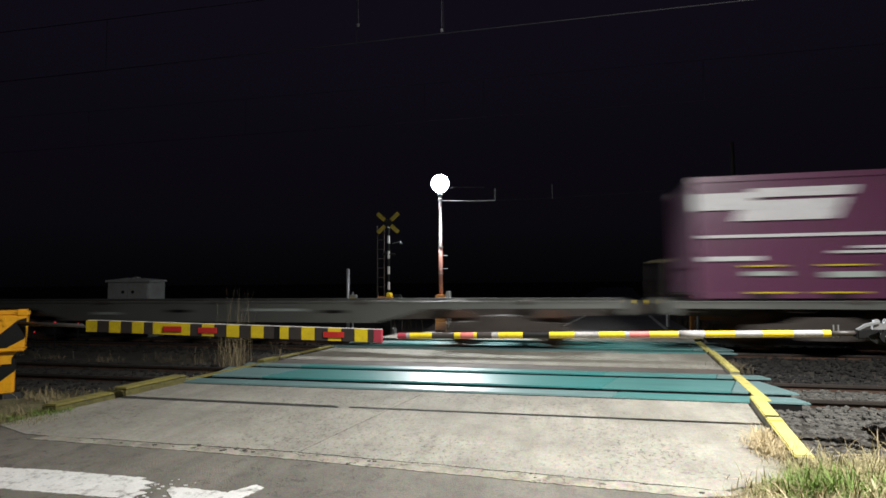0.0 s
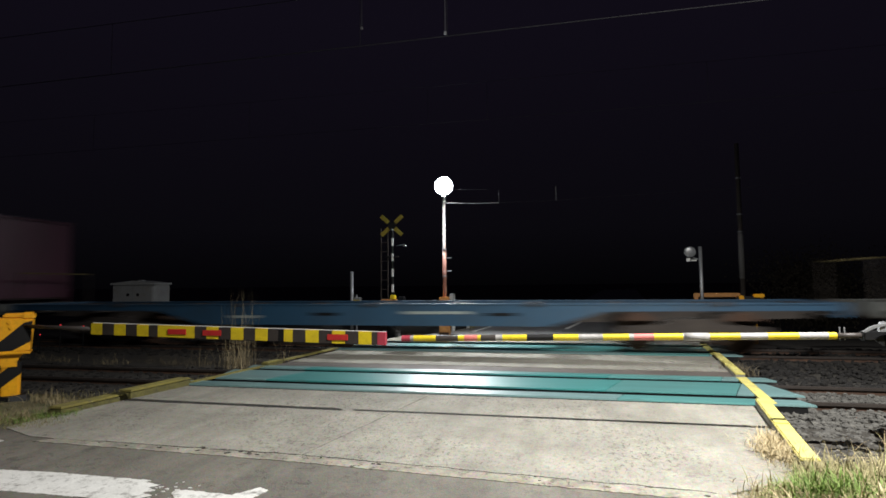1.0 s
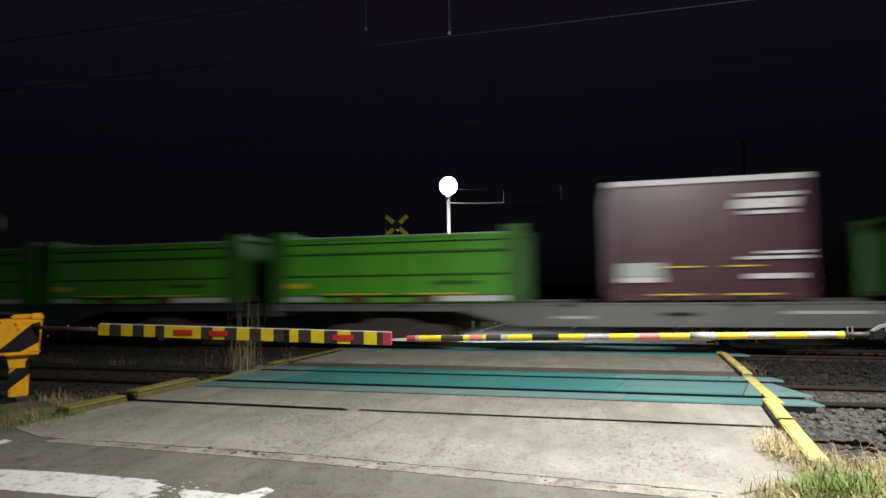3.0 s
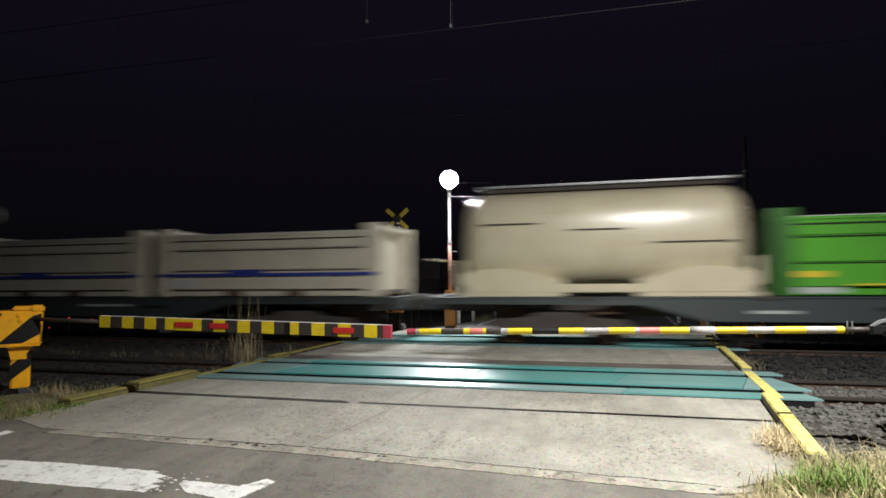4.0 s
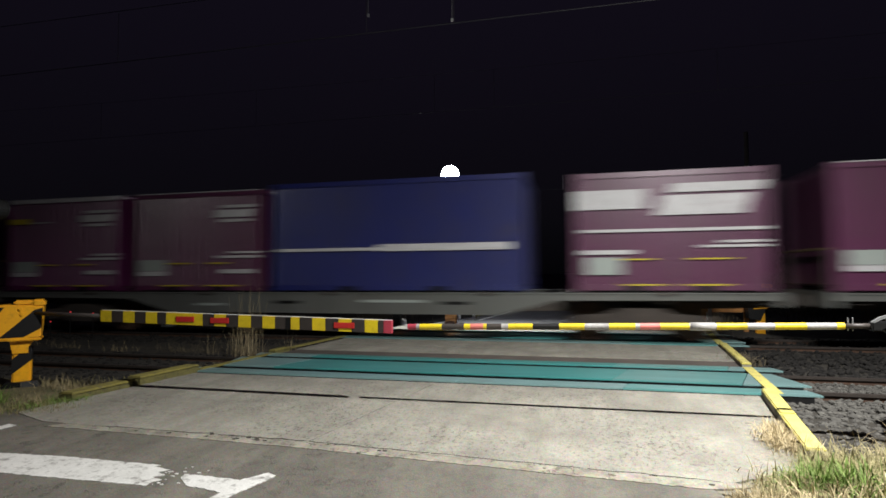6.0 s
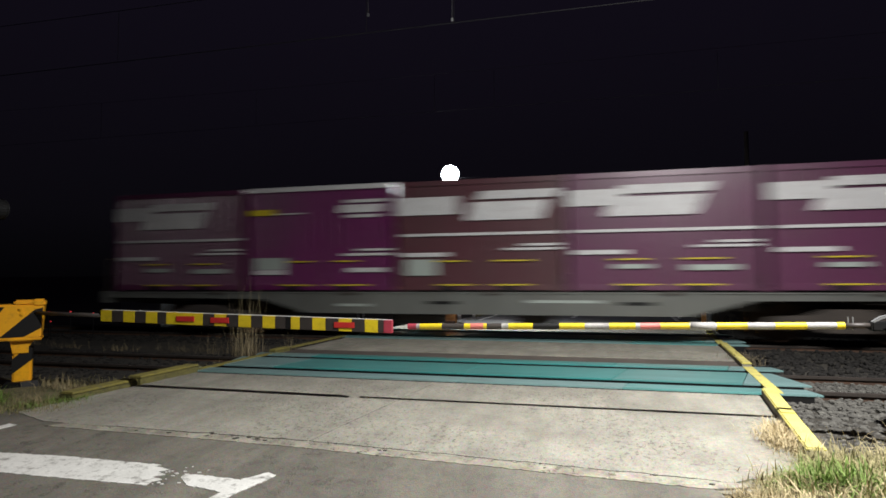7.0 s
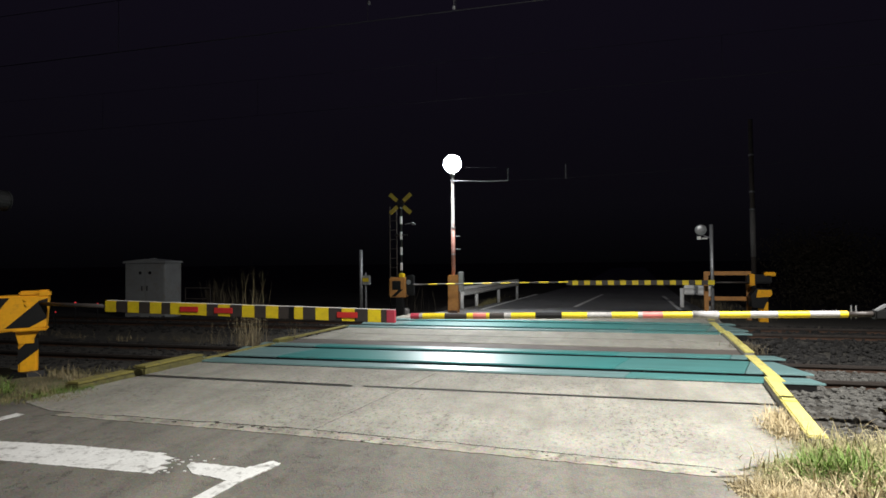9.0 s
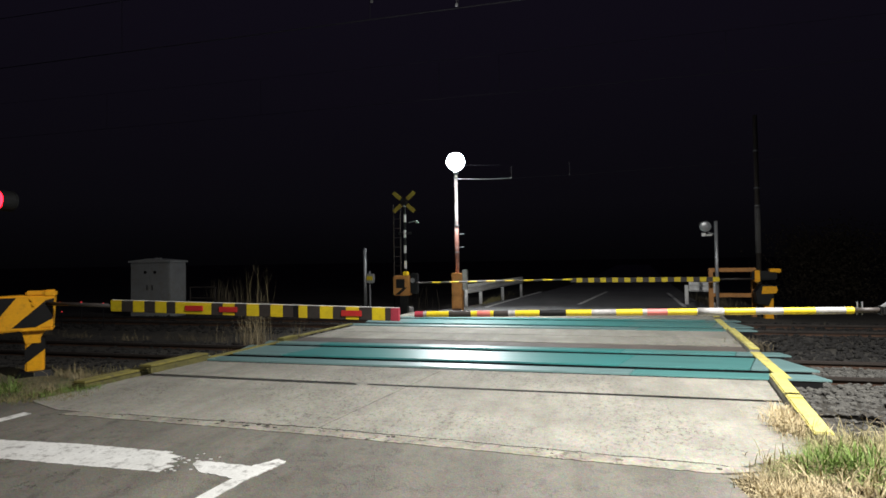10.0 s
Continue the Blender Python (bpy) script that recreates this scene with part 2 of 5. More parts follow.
M_STRIPE = train_paint("stripe_blue", (0.03, 0.05, 0.32), (0.025, 0.04, 0.25))
M_DECKSLATE = train_paint("wagon_slate_paint", (0.045, 0.06, 0.062), (0.032, 0.042, 0.045), (0.05, 0.045, 0.04), 0.6)
M_DECKBLUE = train_paint("wagon_blue_paint", (0.035, 0.105, 0.19), (0.028, 0.078, 0.14), (0.05, 0.045, 0.04), 0.6)
M_DECKGREY = train_paint("wagon_grey_paint", (0.155, 0.162, 0.152), (0.105, 0.11, 0.102), (0.08, 0.07, 0.06), 0.6)
M_UNDER = surface("brake_dust_steel", (0.075, 0.06, 0.05), (0.04, 0.034, 0.03), 4, 50, 0.85)
M_TMARK = surface("white_marking", (0.66, 0.66, 0.67), (0.50, 0.50, 0.51), 4, 60, 0.5, grainy=0.2, relief=0.05, stain=(0.25, 0.16, 0.19), amount=0.5)
M_TPLATE = surface("grey_green_plate", (0.40, 0.45, 0.42), (0.33, 0.37, 0.35), 4, 60, 0.5, grainy=0.2, relief=0.05)
M_ENDRAIL = surface("dull_ochre_rail", (0.20, 0.16, 0.05), (0.13, 0.10, 0.04), 6, 60, 0.6)
M_TYELLOW = surface("yellow_marking", (0.66, 0.52, 0.03), (0.5, 0.4, 0.03), 6, 60, 0.5, grainy=0.2, relief=0.05)

# ---- mesh helpers


def part(name, bm, material, parent=None, label="", smooth=False):
    """Links a bmesh as one mesh object under its thing or part."""
    me = bpy.data.meshes.new(name)
    if smooth:
        for f in bm.faces:
            f.smooth = True
    bm.normal_update()
    bm.to_mesh(me)
    bm.free()
    me.materials.append(material)
    ob = new(name, me)
    if parent:
        ob.parent = parent
    return tagged(ob, label)


def thing(name, label, category, m=None, group="", kind=""):
    ob = new(name)
    ob.empty_display_size = 0.2
    ob.matrix_basis = m or Matrix.Identity(4)
    return tagged(ob, label, category, group, kind)


def box(x0, x1, y0, y1, z0, z1, bevel=0.0, bm=None):
    """A box between two corners, its edges rounded by bevel; it joins bm where one is given."""
    out = bm or bmesh.new()
    made = bmesh.ops.create_cube(out, size=1.0)["verts"]
    for v in made:
        v.co = (x0 + (v.co.x + 0.5) * (x1 - x0), y0 + (v.co.y + 0.5) * (y1 - y0), z0 + (v.co.z + 0.5) * (z1 - z0))
    if bevel:
        edges = list({e for v in made for e in v.link_edges})
        bmesh.ops.bevel(out, geom=edges, offset=bevel, segments=2, affect="EDGES", clamp_overlap=True)
    return out


def rod(a, b, r0, r1=None, n=12, bm=None):
    """A round bar from a to b."""
    out = bm or bmesh.new()
    a, b = Vector(a), Vector(b)
    turn = (b - a).to_track_quat("Z", "Y").to_matrix().to_4x4()
    bmesh.ops.create_cone(out, cap_ends=True, segments=n, radius1=r0, radius2=r0 if r1 is None else r1, depth=(b - a).length,
                          matrix=Matrix.Translation((a + b) / 2) @ turn)
    return out


def prism(points, y0, y1, bm=None):
    """A plate with the outline points (x, z), from y0 to y1."""
    out = bm or bmesh.new()
    low = [out.verts.new((x, y0, z)) for x, z in points]
    high = [out.verts.new((x, y1, z)) for x, z in points]
    n = len(points)
    out.faces.new(low)
    out.faces.new(high[::-1])
    for i in range(n):
        out.faces.new((low[i], high[i], high[(i + 1) % n], low[(i + 1) % n]))
    bmesh.ops.recalc_face_normals(out, faces=out.faces)
    return out


def slab(points, z0, z1, bevel=0.0):
    """A slab with the outline points (x, y), from z0 up to z1."""
    out = bmesh.new()
    low = [out.verts.new((x, y, z0)) for x, y in points]
    high = [out.verts.new((x, y, z1)) for x, y in points]
    n = len(points)
    out.faces.new(low)
    top = out.faces.new(high)
    for i in range(n):
        out.faces.new((low[i], high[i], high[(i + 1) % n], low[(i + 1) % n]))
    bmesh.ops.recalc_face_normals(out, faces=out.faces)
    if bevel:
        bmesh.ops.bevel(out, geom=list(top.edges), offset=bevel, segments=2, affect="EDGES", clamp_overlap=True)
    return out


def heap(name, pieces, material, label="", category="", parent=None):
    """One mesh of kind stuff out of many small pieces: a list of (vertices, faces) as arrays."""
    verts, faces, base = [], [], 0
    for v, f in pieces:
        verts.append(v)
        faces.extend((f + base).tolist())
        base += len(v)
    me = bpy.data.meshes.new(name)
    me.from_pydata(np.concatenate(verts).tolist(), [], faces)
    me.materials.append(material)
    ob = new(name, me)
    if parent:
        ob.parent = parent
    return tagged(ob, label, category, kind="stuff")

# ---- the plan: x runs along the tracks, y across them; the road crosses askew
SKEW = 0.113
NEAR_Y, FAR_Y, HALF_GAUGE = 8.38, 12.98, 0.5335


def left_edge(y):
    return -6.55 + SKEW * y


def right_edge(y):
    return 1.47 + SKEW * y


# ---- ground, one sheet to the horizon
def build_ground():
    bm = bmesh.new()
    xs = [-900, -300, -90, -40] + [-24 + i * 0.8 for i in range(49)] + [22, 40, 90, 300, 900]
    ys = [-600, -100, -30, -12] + [-6 + i * 0.8 for i in range(51)] + [42, 60, 120, 300, 900]
    grid = []
    for y in ys:
        row = []
        for x in xs:
            z = -0.16 + 0.05 * noise.noise((x * 0.7, y * 0.7, 0.0))
            for ty in (NEAR_Y, FAR_Y):
                z = max(z, -0.13 - 0.25 * max(0.0, abs(y - ty) - 1.6))
            if y > 15 and not left_edge(y) - 1 < x < right_edge(y) + 2:
                z -= min(0.5, (y - 15) * 0.06)
            row.append(bm.verts.new((x, y, z - (0.35 if left_edge(y) + 1.2 < x < right_edge(y) - 1.2 else 0.0))))
        grid.append(row)
    for a, b in zip(grid, grid[1:]):
        for i in range(len(xs) - 1):
            bm.faces.new((a[i], a[i + 1], b[i + 1], b[i]))
    tagged(part("ground", bm, M_DIRT), "dark bare soil beside the railway at night", "ground", kind="structure")


def build_road():
    road = thing("road", "grey worn asphalt road leading up to the level crossing", "road", kind="structure")
    strip = lambda y0, y1, pad0=0.0, pad1=0.0: [(left_edge(y0) - pad0, y0), (right_edge(y0) + pad1, y0), (right_edge(y1) + pad1, y1), (left_edge(y1) - pad0, y1)]
    part("asphalt", slab([(-8.6, -14), (0.9, -14), (1.05, 3.4), (0.95, 4.1), (0.6, 4.6), (-5.0, 4.85), (-5.75, 5.15), (-6.25, 4.9), (-6.7, 3.0)], -0.3, -0.009), M_ASPHALT, road, "dark grey patched asphalt")
    part("road_bed", slab([(-6.35, 4.3), (1.5, 4.1), (2.0, 4.9), (2.3, 7.38), (-5.75, 7.38), (-6.2, 5.2)], -0.32, -0.02), M_KERBSIDE, road, "dusty concrete edge")
    rng = random.Random(5)

    def ragged(points, step=0.05, amount=0.025):
        out = []
        for (x0, y0), (x1, y1) in zip(points, points[1:] + points[:1]):
            n = max(1, int(math.hypot(x1 - x0, y1 - y0) / step))
            for i in range(n):
                out.append((x0 + (x1 - x0) * i / n + rng.uniform(-amount, amount), y0 + (y1 - y0) * i / n + rng.uniform(-amount, amount)))
        return out

    # the cast concrete apron before the tracks, with a joint along it
    cast = [[(-5.35, 4.56), (-2.35, 4.5), (-1.86, 7.30), (left_edge(7.30) + 0.05, 7.30), (left_edge(5.4) + 0.02, 5.4), (-6.0, 4.80)],
            [(-2.335, 4.5), (1.05, 4.28), (1.78, 4.75), (right_edge(7.30) - 0.1, 7.30), (-1.845, 7.30)]]
    for points in cast:
        part("concrete_slab", slab(ragged(points, 0.05, 0.006), -0.3, -0.003), M_CONCRETE, road, "pale worn concrete slab with pebbles")
    part("joint_strip", slab(ragged([(-5.2, 4.43), (-2.4, 4.36), (0.9, 4.14), (1.2, 4.25), (1.0, 4.34), (-2.35, 4.56), (-4.95, 4.62)], 0.04, 0.010), -0.3, -0.004), M_JOINT, road, "crumbling pale joint strip")
    # the open crack between joint and cast concrete, and chips broken out beside it
    edge_y = lambda x: 4.555 - 0.008 * max(0.0, x + 5.0) - 0.062 * max(0.0, x + 2.4)
    for a, b, wide in ((-4.6, -3.3, 0.010), (-3.27, -2.36, 0.022), (-2.33, -1.2, 0.011), (-1.18, 0.05, 0.008), (0.08, 1.0, 0.011)):
        n = int((b - a) / 0.025)
        drift = 0.0
        low, high = [], []
        for k in range(n + 1):
            x = a + (b - a) * k / n
            drift = 0.8 * drift + rng.uniform(-0.006, 0.006)
            w = wide * rng.uniform(0.15, 1.3) * min(1.0, 0.2 + 4 * min(k, n - k) / n)
            low.append((x, edge_y(x) + drift - w / 2))
            high.append((x, edge_y(x) + drift + w / 2))
        part("crack", slab(low + high[::-1], -0.02, -0.0005), M_DIRT, road)
    for i in range(46):
        x = rng.choice((rng.uniform(-3.6, -1.9), rng.uniform(-4.8, 1.0)))
        y, r = edge_y(x) + rng.uniform(-0.09, 0.03), rng.uniform(0.005, 0.022)
        ring = [(x + 1.6 * r * rng.uniform(0.5, 1.1) * math.cos(k * 1.05), y + r * rng.uniform(0.5, 1.1) * math.sin(k * 1.05)) for k in range(6)]
        part("chip", slab(ring, -0.02, -0.0006), M_DIRT if i % 3 else M_JOINT, road)
    part("rubber_strip", slab(strip(9.36, 9.95), -0.3, -0.008), M_RUBBER, road, "brown strip between the tracks")
    part("concrete_slab", slab(strip(9.96, 10.9), -0.3, 0.0, 0.008), M_CONCRETE, road)
    part("concrete_slab", slab(strip(10.92, 11.9), -0.3, 0.0, 0.008), M_CONCRETE, road)
    part("concrete_slab", slab(strip(14.06, 15.4, 0.0, 0.3), -0.3, 0.0, 0.008), M_CONCRETE, road)
    part("far_asphalt", slab([(-4.35, 15.42), (3.6, 15.42), (3.95, 22), (5.6, 40), (14, 120), (7.5, 120), (0.6, 40), (-2.2, 22)], -0.3, -0.01), M_FARROAD, road, "grey asphalt road beyond the tracks")
    part("stop_line", slab(ragged([(-6.4, 3.28), (-4.47, 3.32), (-3.66, 3.335), (-3.00, 3.35), (-3.02, 3.42), (-2.98, 3.47), (-3.09, 3.50), (-3.02, 3.56), (-3.12, 3.60), (-3.06, 3.66), (-3.22, 3.69), (-3.20, 3.73), (-4.1, 3.735), (-4.94, 3.68), (-6.4, 3.60)], 0.02, 0.006), -0.05, -0.005), M_WHITELINE, road, "worn broad white stop line")
    part("stop_line", slab(ragged([(-2.86, 3.52), (-2.71, 3.41), (-2.5, 3.38), (-2.30, 3.33), (-2.23, 3.55), (-2.19, 3.72), (-2.28, 3.76), (-2.40, 3.585), (-2.62, 3.60), (-2.88, 3.60)], 0.02, 0.008), -0.05, -0.004), M_WHITELINE, road)
    for i in range(22):   # flakes of paint left where the line has worn through
        x, y = rng.gauss(-3.02, 0.13), rng.uniform(3.36, 3.76)
        x += 0.35 * (3.56 - y)
        r = rng.uniform(0.004, 0.016)
        ring = [(x + 1.5 * r * rng.uniform(0.5, 1.1) * math.cos(k * 0.9), y + r * rng.uniform(0.5, 1.1) * math.sin(k * 0.9)) for k in range(7)]
        part("paint_flake", slab(ring, -0.05, -0.0055), M_WHITELINE, road)
    part("lane_line", slab(ragged([(-2.62, 1.0), (-2.50, 1.0), (-2.29, 3.36), (-2.40, 3.37)], 0.06, 0.006), -0.05, -0.0045), M_WHITELINE, road)
    part("edge_line", slab(ragged([(-5.98, 1.0), (-5.86, 1.0), (-5.50, 4.40), (-5.62, 4.42)], 0.06, 0.006), -0.05, -0.0045), M_WHITELINE, road)
    part("lane_line", slab([(-0.12, 18.5), (0.02, 18.5), (1.22, 25.5), (1.08, 25.5)], -0.05, -0.005), M_WHITELINE, road)
    part("edge_line", slab([(2.98, 17.6), (3.10, 17.6), (3.62, 24.5), (3.50, 24.5)], -0.05, -0.005), M_WHITELINE, road)
    part("edge_line", slab([(-3.0, 17.2), (-2.88, 17.2), (-1.72, 25.5), (-1.86, 25.5)], -0.05, -0.005), M_WHITELINE, road)
    return road


def build_panels(cy, road):
    """Teal crossing panels between and beside the rails."""
    rows = [(-0.99, -0.70, M_TEALPALE, -0.06), (-0.42, 0.42, M_TEAL, 0.03), (0.70, 0.97, M_TEAL, 0.08)]
    for y0, y1, material, push in rows:
        x, stop = left_edge(cy) - 0.32 + push, right_edge(cy) + 0.52 + push
        lean = SKEW * (cy - NEAR_Y)
        cuts = [x, -4.6 + lean, -1.55 + lean, 0.64 + lean, 2.3 + lean, stop]
        n = len(cuts) - 1
        for i in range(n):
            a, b = cuts[i] + 0.006, cuts[i + 1] - 0.006
            tip = 0.20 if y1 - y0 > 0.5 else 0.07
            slant = (y1 - y0) * 0.35   # the seams run askew
            pts = [(a + (tip if i == 0 else -slant / 2), cy + y0), (b - (0.0 if i == n - 1 else slant / 2), cy + y0),
                   (b - (tip if i == n - 1 else -slant / 2), cy + y1), (a + (0.0 if i == 0 else slant / 2), cy + y1)]
            part("panel", slab(pts, -0.012, 0.012, 0.005), M_TEALPALE if i in (0, n - 1) else M_TEALMID if i == n - 2 else material, road)
        part("panel_bed", slab([(x + 0.1, cy + y0 + 0.01), (stop - 0.1, cy + y0 + 0.01), (stop - 0.2, cy + y1 - 0.01), (x + 0.2, cy + y1 - 0.01)], -0.2, -0.012), M_BLACK, road, "black rubber bed")


def build_track(name, cy, label):
    """Two rails on sleepers; at the crossing they run between the panels."""
    track = thing(name, label, "railway track", pose(0, cy, 0), kind="structure")
    for side in (-1, 1):
        y = side * (HALF_GAUGE + 0.0325)
        bm = box(-260, 120, y - 0.0325, y + 0.0325, -0.075, -0.03, 0.008)
        part("rail_head", bm, M_RAIL, track, "polished rail head")
        bm = box(-260, 120, y - 0.009, y + 0.009, -0.14, -0.045)
        box(-260, 120, y - 0.06, y + 0.06, -0.16, -0.138, bm=bm)
        part("rail_web", bm, M_RUST, track, "rusty rail web and foot")
    first = part("sleeper", box(-0.11, 0.11, -1.0, 1.0, -0.30, -0.163, 0.02), M_POLECONC, track)
    places = [-26 + i * 0.6 for i in range(33)] + [3.4 + i * 0.6 for i in range(16)]
    first.location.x = places[0]
    for x in places[1:]:
        o = first.copy()
        scene.collection.objects.link(o)
        o.location.x = x
    return track


# ---- loose stones, one heap per side
ICO = bmesh.new()
bmesh.ops.create_icosphere(ICO, subdivisions=1, radius=1.0)
ICO_V = np.array([v.co[:] for v in ICO.verts])
ICO.verts.index_update()
ICO_F = np.array([[v.index for v in f.verts] for f in ICO.faces])
ICO.free()


def stones(name, spots, size, label, seed, material):
    rng = np.random.default_rng(seed)
    pieces = []
    for x, y, z in spots:
        s = size * rng.uniform(0.6, 1.35) * np.array([rng.uniform(0.7, 1.3), rng.uniform(0.7, 1.3), rng.uniform(0.5, 0.9)])
        v = ICO_V * rng.uniform(0.78, 1.15, (len(ICO_V), 1)) * s
        a = rng.uniform(0, 6.28)
        r = np.array([[math.cos(a), -math.sin(a), 0], [math.sin(a), math.cos(a), 0], [0, 0, 1]])
        pieces.append((v @ r.T + np.array([x, y, z]), ICO_F))
    s = heap(name, pieces, material, label, "ballast")
    return s


def build_ballast():
    rng = np.random.default_rng(3)
    spots = []
    while len(spots) < 9500:   # beside the near track, right of the crossing
        x, y = 2.0 + 6.5 * rng.beta(1, 1.6), rng.uniform(5.2, 8.8)
        if x > right_edge(y) + 0.12 and (abs(y - NEAR_Y + 0.566) > 0.06 and abs(y - NEAR_Y - 0.566) > 0.06):
            low = -0.13 if abs(y - NEAR_Y) < 1.2 else -0.13 - 0.06 * (abs(y - NEAR_Y) - 1.2)
            spots.append((x, y, low + rng.uniform(-0.03, 0.03)))
    stones("ballast", spots, 0.036, "grey crushed stone beside and between the rails", 4, M_BALLAST)
    spots = []
    while len(spots) < 4200:   # the bed between the tracks, its dim light put into the stone colour
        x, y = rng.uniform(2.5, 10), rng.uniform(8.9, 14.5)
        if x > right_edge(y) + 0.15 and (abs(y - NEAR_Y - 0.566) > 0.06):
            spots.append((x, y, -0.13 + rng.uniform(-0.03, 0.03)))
    stones("ballast", spots, 0.045, "crushed stone between the two tracks, darkened for weak lamplight", 6, M_BALLASTDARK)
    spots = []
    while len(spots) < 3600:   # left of the crossing, in the same dimmed stone colour
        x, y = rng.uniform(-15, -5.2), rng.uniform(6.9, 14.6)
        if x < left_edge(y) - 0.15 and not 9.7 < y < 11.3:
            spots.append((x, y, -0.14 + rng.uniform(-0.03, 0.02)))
    stones("ballast", spots, 0.05, "crushed stone between the rails, darkened for weak lamplight", 5, M_BALLASTDARK)


def build_verge(name, xs, ys, height, label):
    """An uneven strip of earth."""
    bm = bmesh.new()
    nx, ny = 44, 30
    rows = []
    for j in range(ny):
        row = []
        for i in range(nx):
            u, v = i / (nx - 1), j / (ny - 1)
            x, y = xs[0] + (xs[1] - xs[0]) * u, ys[0] + (ys[1] - ys[0]) * v
            rim = min(1.0, 6 * min(u, 1 - u, v, 1 - v))
            z = -0.2 + (height(x, y) + 0.2) * rim + 0.045 * noise.noise((x * 2.3, y * 2.3, 4.0)) + 0.02 * noise.noise((x * 9, y * 9, 1.0))
            row.append(bm.verts.new((x, y, z)))
        rows.append(row)
    for a, b in zip(rows, rows[1:]):
        for i in range(nx - 1):
            bm.faces.new((a[i], a[i + 1], b[i + 1], b[i]))
    tagged(part(name, bm, M_VERGE, smooth=True), label, "verge", kind="structure")


# ---- grass
def blades(spots, seed, tall, wide, lean, droop=0.35):
    rng = np.random.default_rng(seed)
    pieces = []
    f = np.array([[0, 1, 3, 2], [2, 3, 5, 4]])
    tip = np.array([[4, 5, 6]])
    for x, y, z, k in spots:
        h = tall * k * rng.uniform(0.5, 1.2)
        a = rng.uniform(0, 6.28)
        l = rng.uniform(0.1, 1.0) * lean
        w = wide * rng.uniform(0.6, 1.2)
        side = np.array([-math.sin(a), math.cos(a), 0]) * w
        out = np.array([math.cos(a), math.sin(a), 0])
        mids = [np.array([x, y, z]) + out * h * l * t * t + np.array([0, 0, h * (t - droop * l * t * t)]) for t in (0, 0.4, 0.75, 1.0)]
        v = np.array([mids[0] - side, mids[0] + side, mids[1] - side * 0.9, mids[1] + side * 0.9, mids[2] - side * 0.6, mids[2] + side * 0.6, mids[3]])
        pieces.append((v, f))
        pieces.append((v, tip))
    return pieces


def tuft(name, x, y, z, spread, count, tall, material, seed, label, wide=0.004, lean=0.8, droop=0.35):
    rng = np.random.default_rng(seed)
    spots = [(x + rng.normal() * spread[0], y + rng.normal() * spread[1], z, 1.0) for _ in range(count)]
    verts, faces, base = [], [], 0
    for v, f in blades(spots, seed + 1, tall, wide, lean, droop):
        verts.append(v)
        faces.extend((f + base).tolist())
        base += len(v)
    me = bpy.data.meshes.new(name)
    me.from_pydata(np.concatenate(verts).tolist(), [], faces)
    me.materials.append(material)
    return tagged(new(name, me), label, "grass", kind="stuff")


